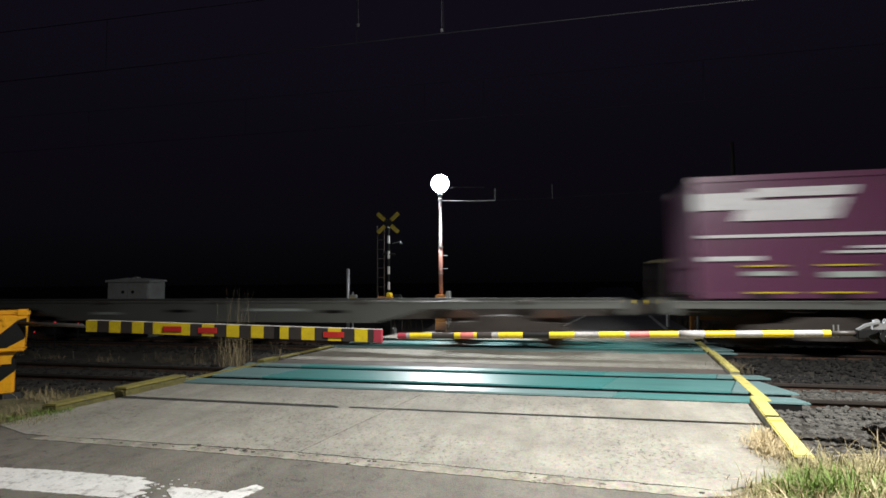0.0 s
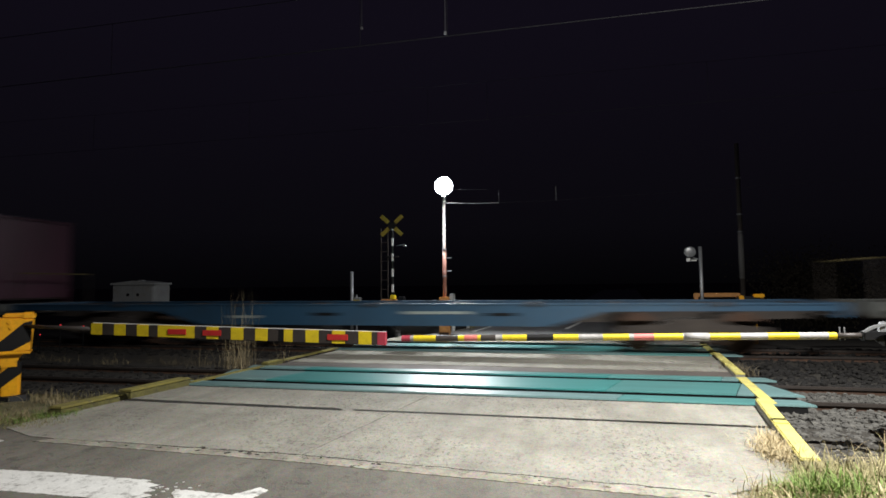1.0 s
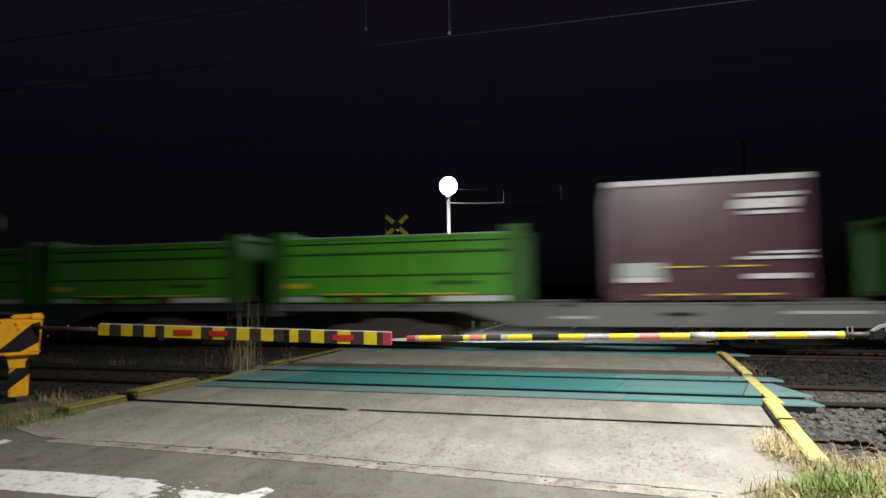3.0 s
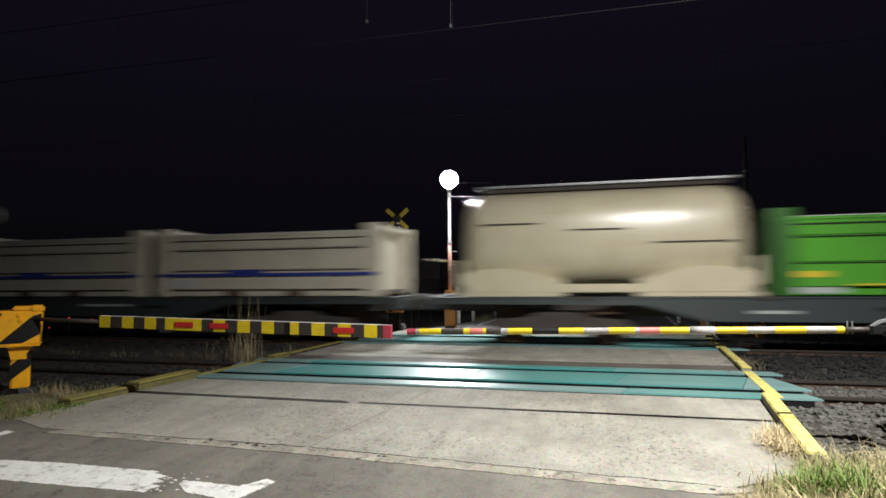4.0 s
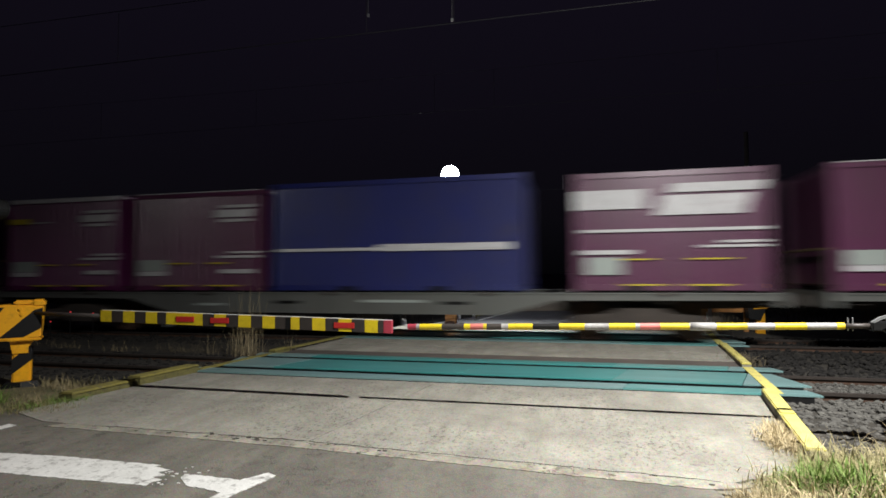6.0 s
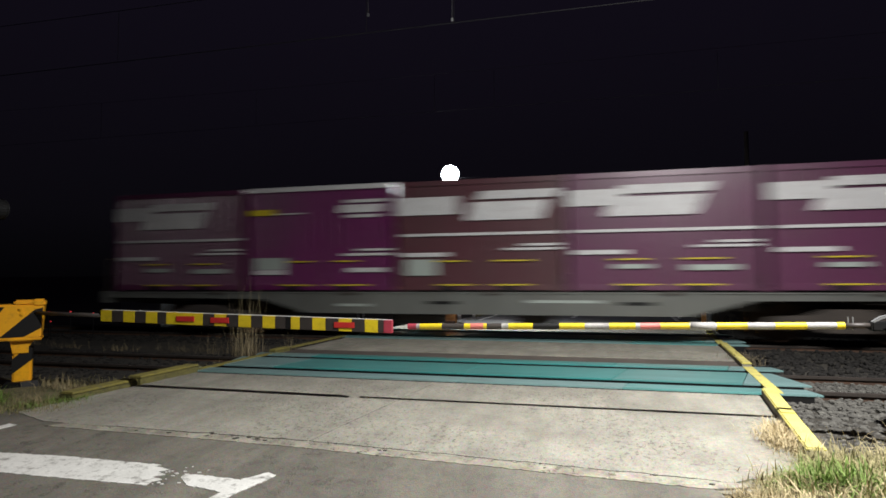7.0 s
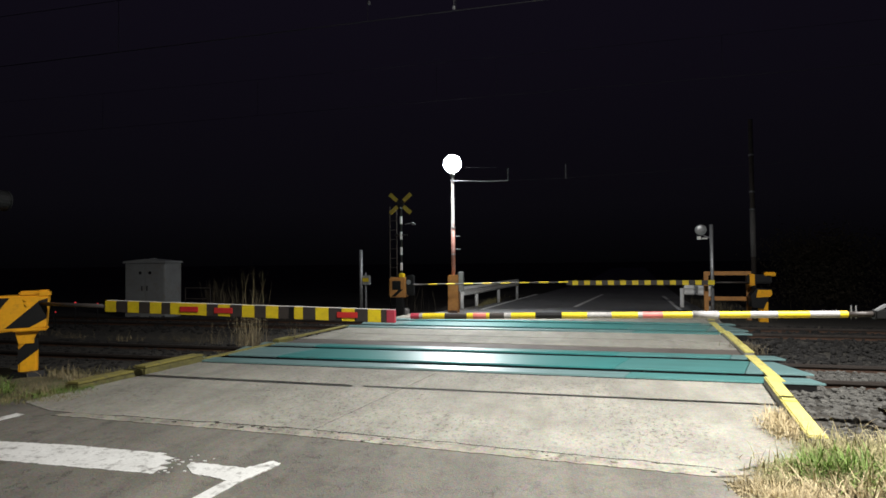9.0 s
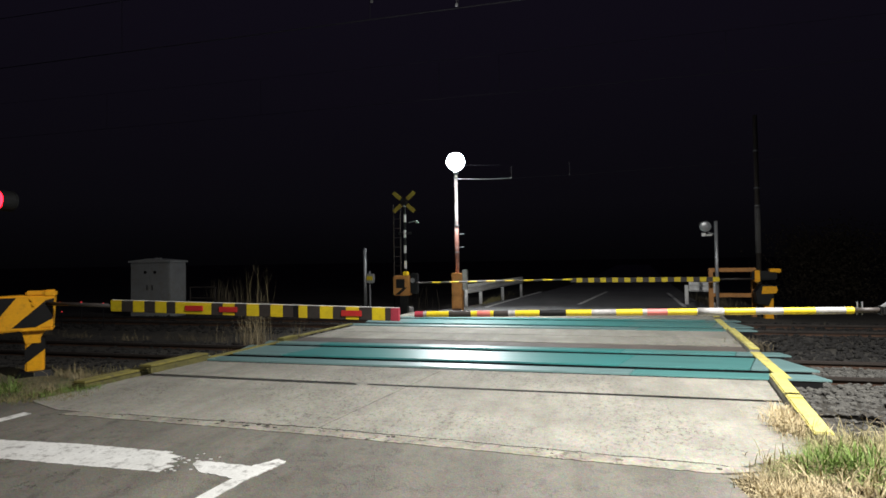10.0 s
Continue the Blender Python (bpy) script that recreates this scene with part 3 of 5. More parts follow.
def build_grass():
    straw = "matted pale dry grass at the road's edge"
    green = "fresh green grass among dry straw"
    for i, (x, y, sx, sy, n, h, lean, droop) in enumerate([(2.05, 4.1, 0.30, 0.26, 3400, 0.22, 1.7, 0.8), (1.66, 3.74, 0.24, 0.20, 3000, 0.18, 1.8, 0.85), (1.42, 4.0, 0.12, 0.12, 700, 0.14, 1.8, 0.85), (2.25, 3.6, 0.4, 0.35, 3200, 0.28, 1.4, 0.7),
                                                        (1.62, 4.02, 0.14, 0.10, 700, 0.15, 1.7, 0.8), (2.85, 4.6, 0.45, 0.35, 2200, 0.30, 1.3, 0.6), (1.62, 4.32, 0.20, 0.12, 700, 0.22, 1.4, 0.7), (2.1, 3.0, 0.3, 0.3, 1600, 0.22, 1.5, 0.75)]):
        tuft("dry_grass", x, y, -0.06, (sx, sy), n // 4, h, M_STRAW, 100 + i, straw, 0.0046, lean, droop)
        tuft("dry_grass", x, y, -0.06, (sx, sy), n // 3, h, M_STRAWMID, 140 + i, straw, 0.0044, lean, droop)
        tuft("dry_grass", x, y, -0.06, (sx, sy), n // 3, h * 0.8, M_STRAWDARK, 160 + i, straw, 0.003, lean, droop)
    for i, (x, y, sx, sy, n, h) in enumerate([(1.76, 4.30, 0.10, 0.08, 760, 0.27), (1.62, 4.34, 0.08, 0.06, 380, 0.21), (2.0, 4.40, 0.10, 0.08, 360, 0.26), (2.2, 4.0, 0.16, 0.12, 200, 0.28), (2.4, 3.7, 0.2, 0.2, 300, 0.24), (1.5, 4.2, 0.10, 0.06, 90, 0.14), (2.75, 4.5, 0.3, 0.2, 200, 0.26)]):
        tuft("green_grass", x, y, -0.05, (sx, sy), n, h, M_GREENBLADE, 120 + i, green, 0.0052, 1.4, 0.6)
    for i, (x, y, sx, sy, n, h) in enumerate([(1.48, 4.28, 0.12, 0.07, 700, 0.17), (1.74, 4.42, 0.14, 0.10, 620, 0.24), (2.12, 4.62, 0.18, 0.14, 900, 0.32), (2.5, 4.5, 0.25, 0.2, 1000, 0.33), (2.3, 3.85, 0.25, 0.2, 420, 0.26), (2.8, 4.6, 0.3, 0.2, 700, 0.3)]):
        tuft("green_grass", x, y, -0.05, (sx, sy), n, h, M_OLIVEBLADE, 240 + i, "yellowing grass flopped over the verge", 0.0042, 1.6, 0.7)
    for i, (x, y, n) in enumerate([(2.05, 4.25, 110), (1.85, 3.95, 60), (2.5, 4.3, 110), (2.2, 3.75, 100)]):
        tuft("dry_grass", x, y, -0.05, (0.2, 0.16), n, 0.32, M_STRAW if i % 2 else M_STRAWMID, 200 + i, straw, 0.0036, 1.2, 0.6)
    for i, (x, y, n, mat) in enumerate([(1.15, 4.0, 420, M_STRAWMID), (1.18, 3.9, 600, M_STRAW), (1.24, 3.76, 700, M_STRAW), (1.30, 4.04, 500, M_OLIVEBLADE), (1.30, 3.6, 600, M_STRAWMID), (1.40, 3.9, 700, M_STRAW)]):
        tuft("dry_grass", x, y, -0.06, (0.07, 0.06), n, 0.19, mat, 260 + i, straw, 0.0034, 1.8, 0.8)
    tuft("green_grass", 1.86, 4.72, -0.03, (0.10, 0.10), 500, 0.22, M_OLIVEBLADE, 270, "yellowing grass at the kerb's end", 0.0042, 1.5, 0.6)
    tuft("dry_grass", 1.74, 5.32, -0.02, (0.085, 0.17), 620, 0.20, M_STRAW, 15, "tuft of dry grass at the kerb", 0.0035, 1.3, 0.6)
    tuft("dry_grass", 1.84, 5.75, -0.02, (0.05, 0.12), 260, 0.14, M_STRAW, 19, "tuft of dry grass at the kerb", 0.0035, 1.3, 0.6)
    tuft("dry_grass", 2.80, 10.2, -0.1, (0.12, 0.14), 220, 0.26, M_STRAWDARK, 16, "tuft of dry grass at the kerb", 0.005, 1.2, 0.4)
    # verge on the other side of the road
    for i, (x, y, sx, sy, n, h) in enumerate([(-6.45, 4.95, 0.30, 0.18, 1300, 0.13), (-7.3, 5.2, 0.45, 0.28, 1500, 0.12), (-6.15, 5.35, 0.22, 0.2, 900, 0.10), (-6.9, 6.1, 0.45, 0.2, 900, 0.14), (-6.25, 6.3, 0.1, 0.4, 400, 0.12), (-6.0, 7.3, 0.1, 0.4, 260, 0.12), (-6.9, 4.75, 0.4, 0.2, 900, 0.13), (-5.85, 5.1, 0.14, 0.14, 700, 0.09), (-6.0, 4.85, 0.2, 0.08, 500, 0.09), (-6.05, 5.6, 0.1, 0.2, 500, 0.10), (-5.92, 5.42, 0.10, 0.14, 420, 0.13), (-5.72, 5.02, 0.12, 0.08, 420, 0.09)]):
        tuft("verge_grass", x, y, -0.05, (sx, sy), n, h, M_GREENBLADE if i % 4 == 2 else M_VERGEBLADE, 20 + i, "short olive and straw verge grass", 0.003, 1.3, 0.6)
    for i, (x, y, n, h) in enumerate([(-6.55, 4.95, 90, 0.22), (-6.2, 5.15, 70, 0.18), (-7.0, 5.3, 90, 0.2), (-6.75, 5.9, 60, 0.24), (-7.7, 4.9, 80, 0.2), (-6.3, 5.75, 60, 0.2), (-6.05, 4.98, 50, 0.14)]):
        tuft("weed_clump", x, y, -0.03, (0.09, 0.07), n, h, M_STRAWMID if i % 2 else M_GREENBLADE, 180 + i, "low weeds on the verge", 0.004, 1.3, 0.45)
    for i, (x, y, n, h) in enumerate([(-9.6, 9.9, 70, 0.30), (-8.1, 10.0, 110, 0.36), (-7.55, 10.1, 60, 0.25), (-11.2, 10.1, 60, 0.26), (-6.0, 9.9, 90, 0.22), (-5.55, 10.4, 40, 0.55), (-12.6, 10.4, 50, 0.3), (-6.7, 10.4, 120, 0.2), (-8.9, 10.3, 40, 0.2)]):
        tuft("dry_grass", x, y, -0.15, (0.24, 0.12), n, h * 1.15, M_STRAWDARK if i % 3 else M_STRAWMID, 40 + i, "dry grass growing between the tracks", 0.0026, 2.4, 0.6)
    reed = "tall dry reeds between the tracks"
    tuft("reed_clump", -6.42, 9.7, -0.15, (0.19, 0.08), 44, 1.42, M_STRAWMID, 60, reed, 0.0034, 0.30, 0.15)
    tuft("reed_clump", -6.20, 9.72, -0.15, (0.10, 0.06), 12, 1.55, M_STRAW, 67, reed, 0.0032, 0.42, 0.30)
    tuft("reed_clump", -6.46, 9.7, -0.15, (0.22, 0.08), 64, 0.58, M_STRAW, 61, reed, 0.0026, 0.7, 0.15)
    tuft("reed_clump", -6.44, 9.72, -0.15, (0.22, 0.10), 60, 0.42, M_STRAWDARK, 66, reed, 0.0035, 1.2, 0.3)
    tuft("reed_clump", -5.55, 9.85, -0.15, (0.10, 0.06), 22, 0.55, M_STRAWMID, 68, reed, 0.003, 0.6, 0.2)
    tuft("dry_grass", -7.35, 9.8, -0.15, (0.16, 0.08), 20, 0.52, M_STRAWMID, 69, "dry grass leaning between the tracks", 0.003, 1.3, 0.3)
    tuft("weed_clump", -4.9, 16.2, -0.2, (0.22, 0.2), 26, 1.15, M_BUSH, 62, "dry weeds beside the signal mast", 0.006, 0.5, 0.2)
    tuft("weed_clump", -11.7, 16.0, -0.2, (0.25, 0.3), 90, 1.2, M_STRAWDARK, 63, "dry weeds beside the relay cabinet", 0.008, 0.4, 0.2)
    tuft("verge_grass", -3.2, 20.0, -0.1, (0.12, 1.6), 500, 0.2, M_VERGEBLADE, 64, "grass along the guard rail", 0.008, 0.8, 0.3)
    tuft("verge_grass", 4.3, 19.0, -0.1, (0.35, 1.6), 500, 0.25, M_STRAWDARK, 65, "grass along the far road", 0.008, 0.8, 0.3)


# ---- kerbs: raised blocks with yellow tops, flat yellow paint over the panels
def near_right_edge(y):
    return 1.785 + 0.168 * (y - 4.98)


def build_kerb(name, edge, spans, side, label, paint=None, flank=None):
    kerb = thing(name, label, "kerb", kind="structure")
    for y0, y1, high, wide in spans:
        pts = [(edge(y0), y0), (edge(y0) + side * wide, y0), (edge(y1) + side * wide, y1), (edge(y1), y1)]
        if side < 0:
            pts = pts[::-1]
        if high > 0.05:
            part("block", slab(pts, -0.25, high - 0.012, 0.02), flank or M_KERBSIDE, kerb, "weathered concrete kerb block")
        pts = [(x, y) for x, y in pts]
        part("painted_top", slab(pts, max(high - 0.02, 0.0), high + 0.004, 0.012 if high > 0.05 else 0.0), paint or M_YELLOWKERB, kerb, "chipped yellow paint")


build_ground()
ROAD = build_road()
build_panels(NEAR_Y, ROAD)
build_panels(FAR_Y, ROAD)
build_track("track_near", NEAR_Y, "railway track with rusty rails on concrete sleepers")
build_track("track_far", FAR_Y, "railway track carrying the freight train")
build_kerb("kerb_right", near_right_edge, [(4.93, 6.05, 0.09, 0.145), (6.08, 7.30, 0.09, 0.15)], 1, "chipped yellow kerb blocks along the crossing's edge")
build_kerb("kerb_right", right_edge, [(7.40, 9.3, 0.016, 0.14), (9.36, 10.1, 0.07, 0.14), (10.13, 11.96, 0.07, 0.14), (11.99, 14.1, 0.016, 0.14), (14.2, 15.2, 0.07, 0.14)], 1, "yellow painted kerb along the crossing's edge")
build_kerb("kerb_left", left_edge, [(5.42, 6.33, 0.075, 0.20), (6.37, 7.42, 0.10, 0.21), (7.44, 9.2, 0.016, 0.12), (9.3, 9.75, 0.07, 0.14), (9.8, 11.9, 0.05, 0.12)], -1, "dirty yellow kerb with worn concrete blocks", M_DIRTYKERB, M_MOSSKERB)
build_ballast()
build_verge("verge_left", (-10.5, -5.55), (3.6, 6.9), lambda x, y: 0.0 if x < left_edge(y) - 0.05 and x + y < -0.66 else -0.16, "weedy earth verge beside the barrier machine")
build_verge("verge_right", (1.0, 4.6), (2.4, 5.4), lambda x, y: -0.035 if x > 1.02 + 0.1 * y else -0.14, "earth verge under dry grass")
build_grass()


# ---- level crossing gates
def striped_boom(name, label, x0, x1, y, z0, z1, bands, round_bar, root_x, group):
    """A boom from its tip x0 to x1 with colour bands [(from, to, material, name)], on a pipe that runs to root_x."""
    boom = thing(name, label, "barrier boom", pose(0, y, 0), group=group)
    height = lambda x: z0 + (z1 - z0) * (x - x0) / (x1 - x0)
    for a, b, material, what, r in bands:
        if round_bar:
            bm = rod((a, 0, height(a)), (b, 0, height(b)), r, n=20)
        else:
            bm = box(a, b, -0.03, 0.03, -r, r, 0.003)
            for v in bm.verts:
                v.co.z += height(v.co.x)
        part(what, bm, material, boom, smooth=False)
    ends = (x1, root_x) if abs(root_x - x1) < abs(root_x - x0) else (x0, root_x)
    part("pipe", rod((ends[0], 0, height(ends[0])), (ends[1], 0, height(ends[1])), 0.026, n=14), M_BOOMDARK, boom, "dull dark pipe at the boom's root", smooth=True)
    return boom


def gate_machine(m, label, group, flip=1):
    """A barrier machine: striped case on a post, with a hinged arm bracket and counterweight."""
    g = thing("barrier_machine", label, "barrier machine", m, group=group)
    foot = bmesh.new()
    bmesh.ops.create_cone(foot, cap_ends=True, segments=6, radius1=0.30, radius2=0.20, depth=0.16, matrix=Matrix.Translation((0, 0, 0.0)))
    part("foot", foot, M_BLACK, g, "black base")
    part("post", box(-0.105, 0.105, -0.10, 0.10, 0.06, 0.50, 0.02), M_ORANGE, g)
    part("neck", prism([(-0.10, 0.46), (0.07, 0.46), (0.07, 0.54), (0.14, 0.64), (-0.14, 0.64)], -0.12, 0.12), M_ORANGE, g)
    case = prism([(-0.80, 0.63), (-0.45, 0.62), (0.205, 0.66), (0.215, 0.80), (0.235, 1.10), (-0.15, 1.115), (-0.60, 1.10), (-0.80, 1.02)], -0.19, 0.16)
    bmesh.ops.bevel(case, geom=list(case.edges), offset=0.018, segments=2, affect="EDGES", clamp_overlap=True)
    part("case", case, M_ORANGE, g, "amber painted case")
    part("lip", box(-0.16, 0.215, -0.205, 0.17, 0.63, 0.665, 0.01), M_ORANGE, g)
    part("lid", box(-0.10, 0.22, -0.15, 0.12, 1.10, 1.17, 0.02), M_ORANGE, g)
    part("lifting_lug", box(0.10, 0.25, -0.19, 0.06, 1.08, 1.18, 0.025), M_ORANGE, g)
    for pts in ([(-0.24, 0.68), (0.02, 0.68), (0.205, 0.79), (0.215, 0.92), (0.225, 1.07), (0.13, 1.04)], [(-0.80, 0.66), (-0.50, 0.645), (-0.19, 1.085), (-0.42, 1.09), (-0.52, 0.97), (-0.80, 0.82)]):
        part("stripe", prism(pts, -0.194, -0.186), M_BLACK, g, "black warning stripe")
    part("stripe", prism([(-0.107, 0.18), (0.107, 0.36), (0.107, 0.52), (0.05, 0.53), (-0.107, 0.38)], -0.103, 0.103), M_BLACK, g, "black warning stripe")
    part("label_plate", box(-0.52, -0.46, -0.202, -0.186, 0.90, 0.95), M_WHITE, g, "small white plate")
    part("label_plate", box(-0.48, -0.44, -0.202, -0.186, 0.99, 1.07), M_YELLOW, g, "small yellow plate")
    for x, z in ((0.0, 0.99), (-0.02, 1.06)):
        part("bolt", rod((x, -0.212, z), (x, -0.185, z), 0.022, n=10), M_ORANGE, g)
    part("hub", rod((0.0, -0.08, 0.98), (0.0, 0.22, 0.98), 0.09, n=16), M_BLACK, g)
    return g


def bands_between(edges, kinds, r):
    names = {M_YELLOW: "yellow_band", M_BOOMDARK: "dark_band", M_RED: "red_band", M_PINKRED: "red_band", M_BLACK: "black_joint", M_WHITE: "pale_band", M_PALEGREY: "grey_band", M_SALMON: "red_band"}
    return [(a, b, k, names[k], r) for a, b, k in zip(edges, edges[1:], kinds)]


def build_near_gates():
    Y, D, R, K, S, W, G = M_YELLOW, M_BOOMDARK, M_PINKRED, M_BLACK, M_SALMON, M_WHITE, M_PALEGREY
    boom = striped_boom("barrier_boom", "yellow and black striped flat barrier boom with red reflectors, lowered", *LEFT_SPAN, GATE_Y, LEFT_Z[0], LEFT_Z[1],
                        bands_between(LEFT_EDGES, [Y, D, Y, D, Y, D, Y, D, Y, D, Y, D, Y, D, K, Y, D, Y, D, Y, D, Y, D, R], 0.072), False, -7.3, "near barriers")
    part("top_line", rod((LEFT_SPAN[0], 0, LEFT_Z[0] + 0.076), (LEFT_SPAN[1], 0, LEFT_Z[1] + 0.076), 0.005, n=6), M_WHITE, boom, "thin pale line along the top")
    for a, b in LEFT_REDS:
        zc = LEFT_Z[0] + (LEFT_Z[1] - LEFT_Z[0]) * ((a + b) / 2 - LEFT_SPAN[0]) / (LEFT_SPAN[1] - LEFT_SPAN[0])
        part("reflector", box(a, b, -0.038, -0.028, zc - 0.034, zc + 0.034, 0.004), M_RED, boom, "red reflector plate")
    boom = striped_boom("barrier_boom", "slender round barrier boom banded yellow, black, white and red", *RIGHT_SPAN, GATE_Y, RIGHT_Z[0], RIGHT_Z[1],
                        bands_between(RIGHT_EDGES, [R, G, Y, D, Y, S, Y, D, G, Y, K, Y, G, Y, G, S, Y, G, Y, G, Y, G, Y], 0.034), True, 2.75, "near barriers")
    part("sleeve", rod((1.133, 0, RIGHT_Z[1] - 0.025), (1.361, 0, RIGHT_Z[1] - 0.022), 0.04, n=20), M_PALEGREY, boom, "grey joint sleeve", smooth=True)
    gate_machine(pose(-7.33, GATE_Y + 0.02, 0, 0, 0, 46), "amber and black striped barrier machine on a post", "near barriers")
    g = thing("barrier_machine", "grey steel barrier arm bracket with counterweight", "barrier machine", pose(2.85, GATE_Y, 0), group="near barriers")
    part("post", box(0.45, 0.75, 0.05, 0.35, -0.15, 0.75, 0.03), M_ORANGE, g, "amber post")
    part("case", box(0.30, 1.0, 0.0, 0.4, 0.75, 1.15, 0.04), M_ORANGE, g)
    part("arm_clamp", box(-0.16, 0.10, -0.05, 0.05, 0.93, 1.02, 0.012), M_BLACK, g, "dark clamp on the boom pipe")
    part("handle", prism([(-0.23, 1.030), (-0.21, 1.022), (-0.15, 1.055), (-0.05, 1.085), (-0.04, 1.11), (-0.16, 1.078)], -0.20, -0.17), M_GALV, g, "bent steel handle")
    part("cam_plate", prism([(-0.10, 1.03), (0.10, 1.03), (0.12, 1.115), (0.085, 1.115), (0.075, 1.085), (0.045, 1.085), (0.04, 1.125), (0.005, 1.125), (-0.005, 1.085), (-0.035, 1.09), (-0.045, 1.12), (-0.08, 1.115)], -0.19, -0.15), M_GALV, g, "notched steel cam plate")
    part("side_plate", prism([(-0.12, 0.955), (-0.06, 0.90), (0.16, 0.875), (0.30, 0.88), (0.30, 1.02), (0.12, 1.02), (0.05, 0.98), (-0.04, 1.00)], -0.155, -0.13), M_BLACK, g, "dull dark side plate")
    part("hub", rod((0.01, -0.185, 0.965), (0.01, -0.12, 0.965), 0.052, n=18), M_BLACK, g, "black hub")
    part("hub_nut", rod((0.02, -0.205, 0.955), (0.02, -0.18, 0.955), 0.024, n=6), M_GALV, g)
    part("counterweight", box(0.20, 0.9, -0.09, 0.09, 0.80, 1.12, 0.04), M_BLACK, g)
    part("grey_pipe", rod((-0.37, 0, 0.973), (0.1, 0, 0.98), 0.022, n=14), M_UNDER, g, "bare dull pipe", smooth=True)
    for x in (-0.335, -0.295):
        part("pin", rod((x, 0, 0.93), (x, 0, 1.055), 0.007, n=8), M_GALV, g)


GATE_Y = 5.9
LEFT_SPAN, LEFT_Z = (-6.007, -2.012), (0.972, 0.891)
LEFT_EDGES = [-6.007, -5.834, -5.655, -5.478, -5.311, -5.138, -5.006, -4.475, -4.312, -4.143, -3.976, -3.803, -3.648, -3.48, -3.343, -3.272, -3.156, -2.994, -2.826, -2.661, -2.497, -2.336, -2.176, -2.108, -2.012]
LEFT_REDS = [(-4.858, -4.591), (-4.361, -4.103), (-2.717, -2.461)]
RIGHT_SPAN, RIGHT_Z = (-1.823, 2.482), (0.896, 0.973)
RIGHT_EDGES = [-1.823, -1.722, -1.683, -1.427, -1.176, -1.107, -0.962, -0.925, -0.764, -0.69, -0.43, -0.153, 0.107, 0.35, 0.61, 0.654, 0.848, 1.123, 1.371, 1.649, 1.89, 2.164, 2.413, 2.482]
build_near_gates()

# ---- the freight train
SPEED, FACE = 24.1, 1.225
TRAIN = []   # (thing, its x at 0 s, z)
DECK = 1.08


def mark(parent, name, material, L, f0, f1, z0, z1, label="", slant=0.0, y=-1.235):
    """A flat marking on the near side, between fractions f0 and f1 of the length L."""
    x0, x1 = (f0 - 0.5) * L, (f1 - 0.5) * L
    part(name, prism([(x0, z0), (x1 - slant, z0), (x1, z1), (x0 + (slant if slant > 0 else 0), z1)], y, y + 0.012), material, parent, label)


def ribbed_side(L, y, z0, z1, n, depth, sign):
    """A pressed steel wall with n shallow upright ribs."""
    bm = bmesh.new()
    pts = []
    for i in range(n):
        a, w = -L / 2 + L * i / n, L / n
        pts += [(a, 0), (a + w * 0.35, 0), (a + w * 0.45, depth), (a + w * 0.9, depth)]
    pts.append((L / 2, 0))
    cols = [(bm.verts.new((x, y - sign * d, z0)), bm.verts.new((x, y - sign * d, z1))) for x, d in pts]
    for (a, b), (c, d) in zip(cols, cols[1:]):
        bm.faces.new((a, c, d, b) if sign < 0 else (c, a, b, d))
    return bm


def container_shell(name, label, L, H, paint, group, roof_paint=None, n=16):
    c = thing(name, label, "container", group=group)
    part("side_wall", ribbed_side(L - 0.16, -FACE + 0.02, 0.14, H - 0.12, n, 0.025, -1), paint, c)
    part("side_wall", ribbed_side(L - 0.16, FACE - 0.02, 0.14, H - 0.12, n, 0.025, 1), paint, c)
    for x0, x1 in ((-L / 2 + 0.01, -L / 2 + 0.05), (L / 2 - 0.05, L / 2 - 0.01)):
        part("end_wall", box(x0, x1, -1.16, 1.16, 0.14, H - 0.1), paint, c)
    part("roof", box(-L / 2 + 0.03, L / 2 - 0.03, -1.18, 1.18, H - 0.06, H - 0.015, 0.01), roof_paint or paint, c)
    part("floor", box(-L / 2 + 0.04, L / 2 - 0.04, -1.17, 1.17, 0.1, 0.14), M_UNDER, c)
    for x in (-L / 2, L / 2 - 0.12):
        for y in (-FACE, FACE - 0.12):
            part("corner_post", box(x, x + 0.12, y, y + 0.12, 0.0, H, 0.012), paint, c)
    for y in (-FACE + 0.005, FACE - 0.095):
        part("top_rail", box(-L / 2 + 0.1, L / 2 - 0.1, y, y + 0.09, H - 0.13, H - 0.01, 0.01), roof_paint or paint, c)
        part("bottom_rail", box(-L / 2 + 0.1, L / 2 - 0.1, y, y + 0.09, 0.03, 0.16, 0.01), paint, c)
    for f in (0.32, 0.68):
        part("fork_pocket", box((f - 0.5) * L - 0.19, (f - 0.5) * L + 0.19, -FACE - 0.002, -FACE + 0.1, 0.02, 0.13), M_BLACK, c, "dark fork pocket")
    return c


def yellow_sills(c, L, spans, z):
    for a, b in spans:
        mark(c, "yellow_line", M_TYELLOW, L, a, b, z, z + 0.03, "thin yellow line")


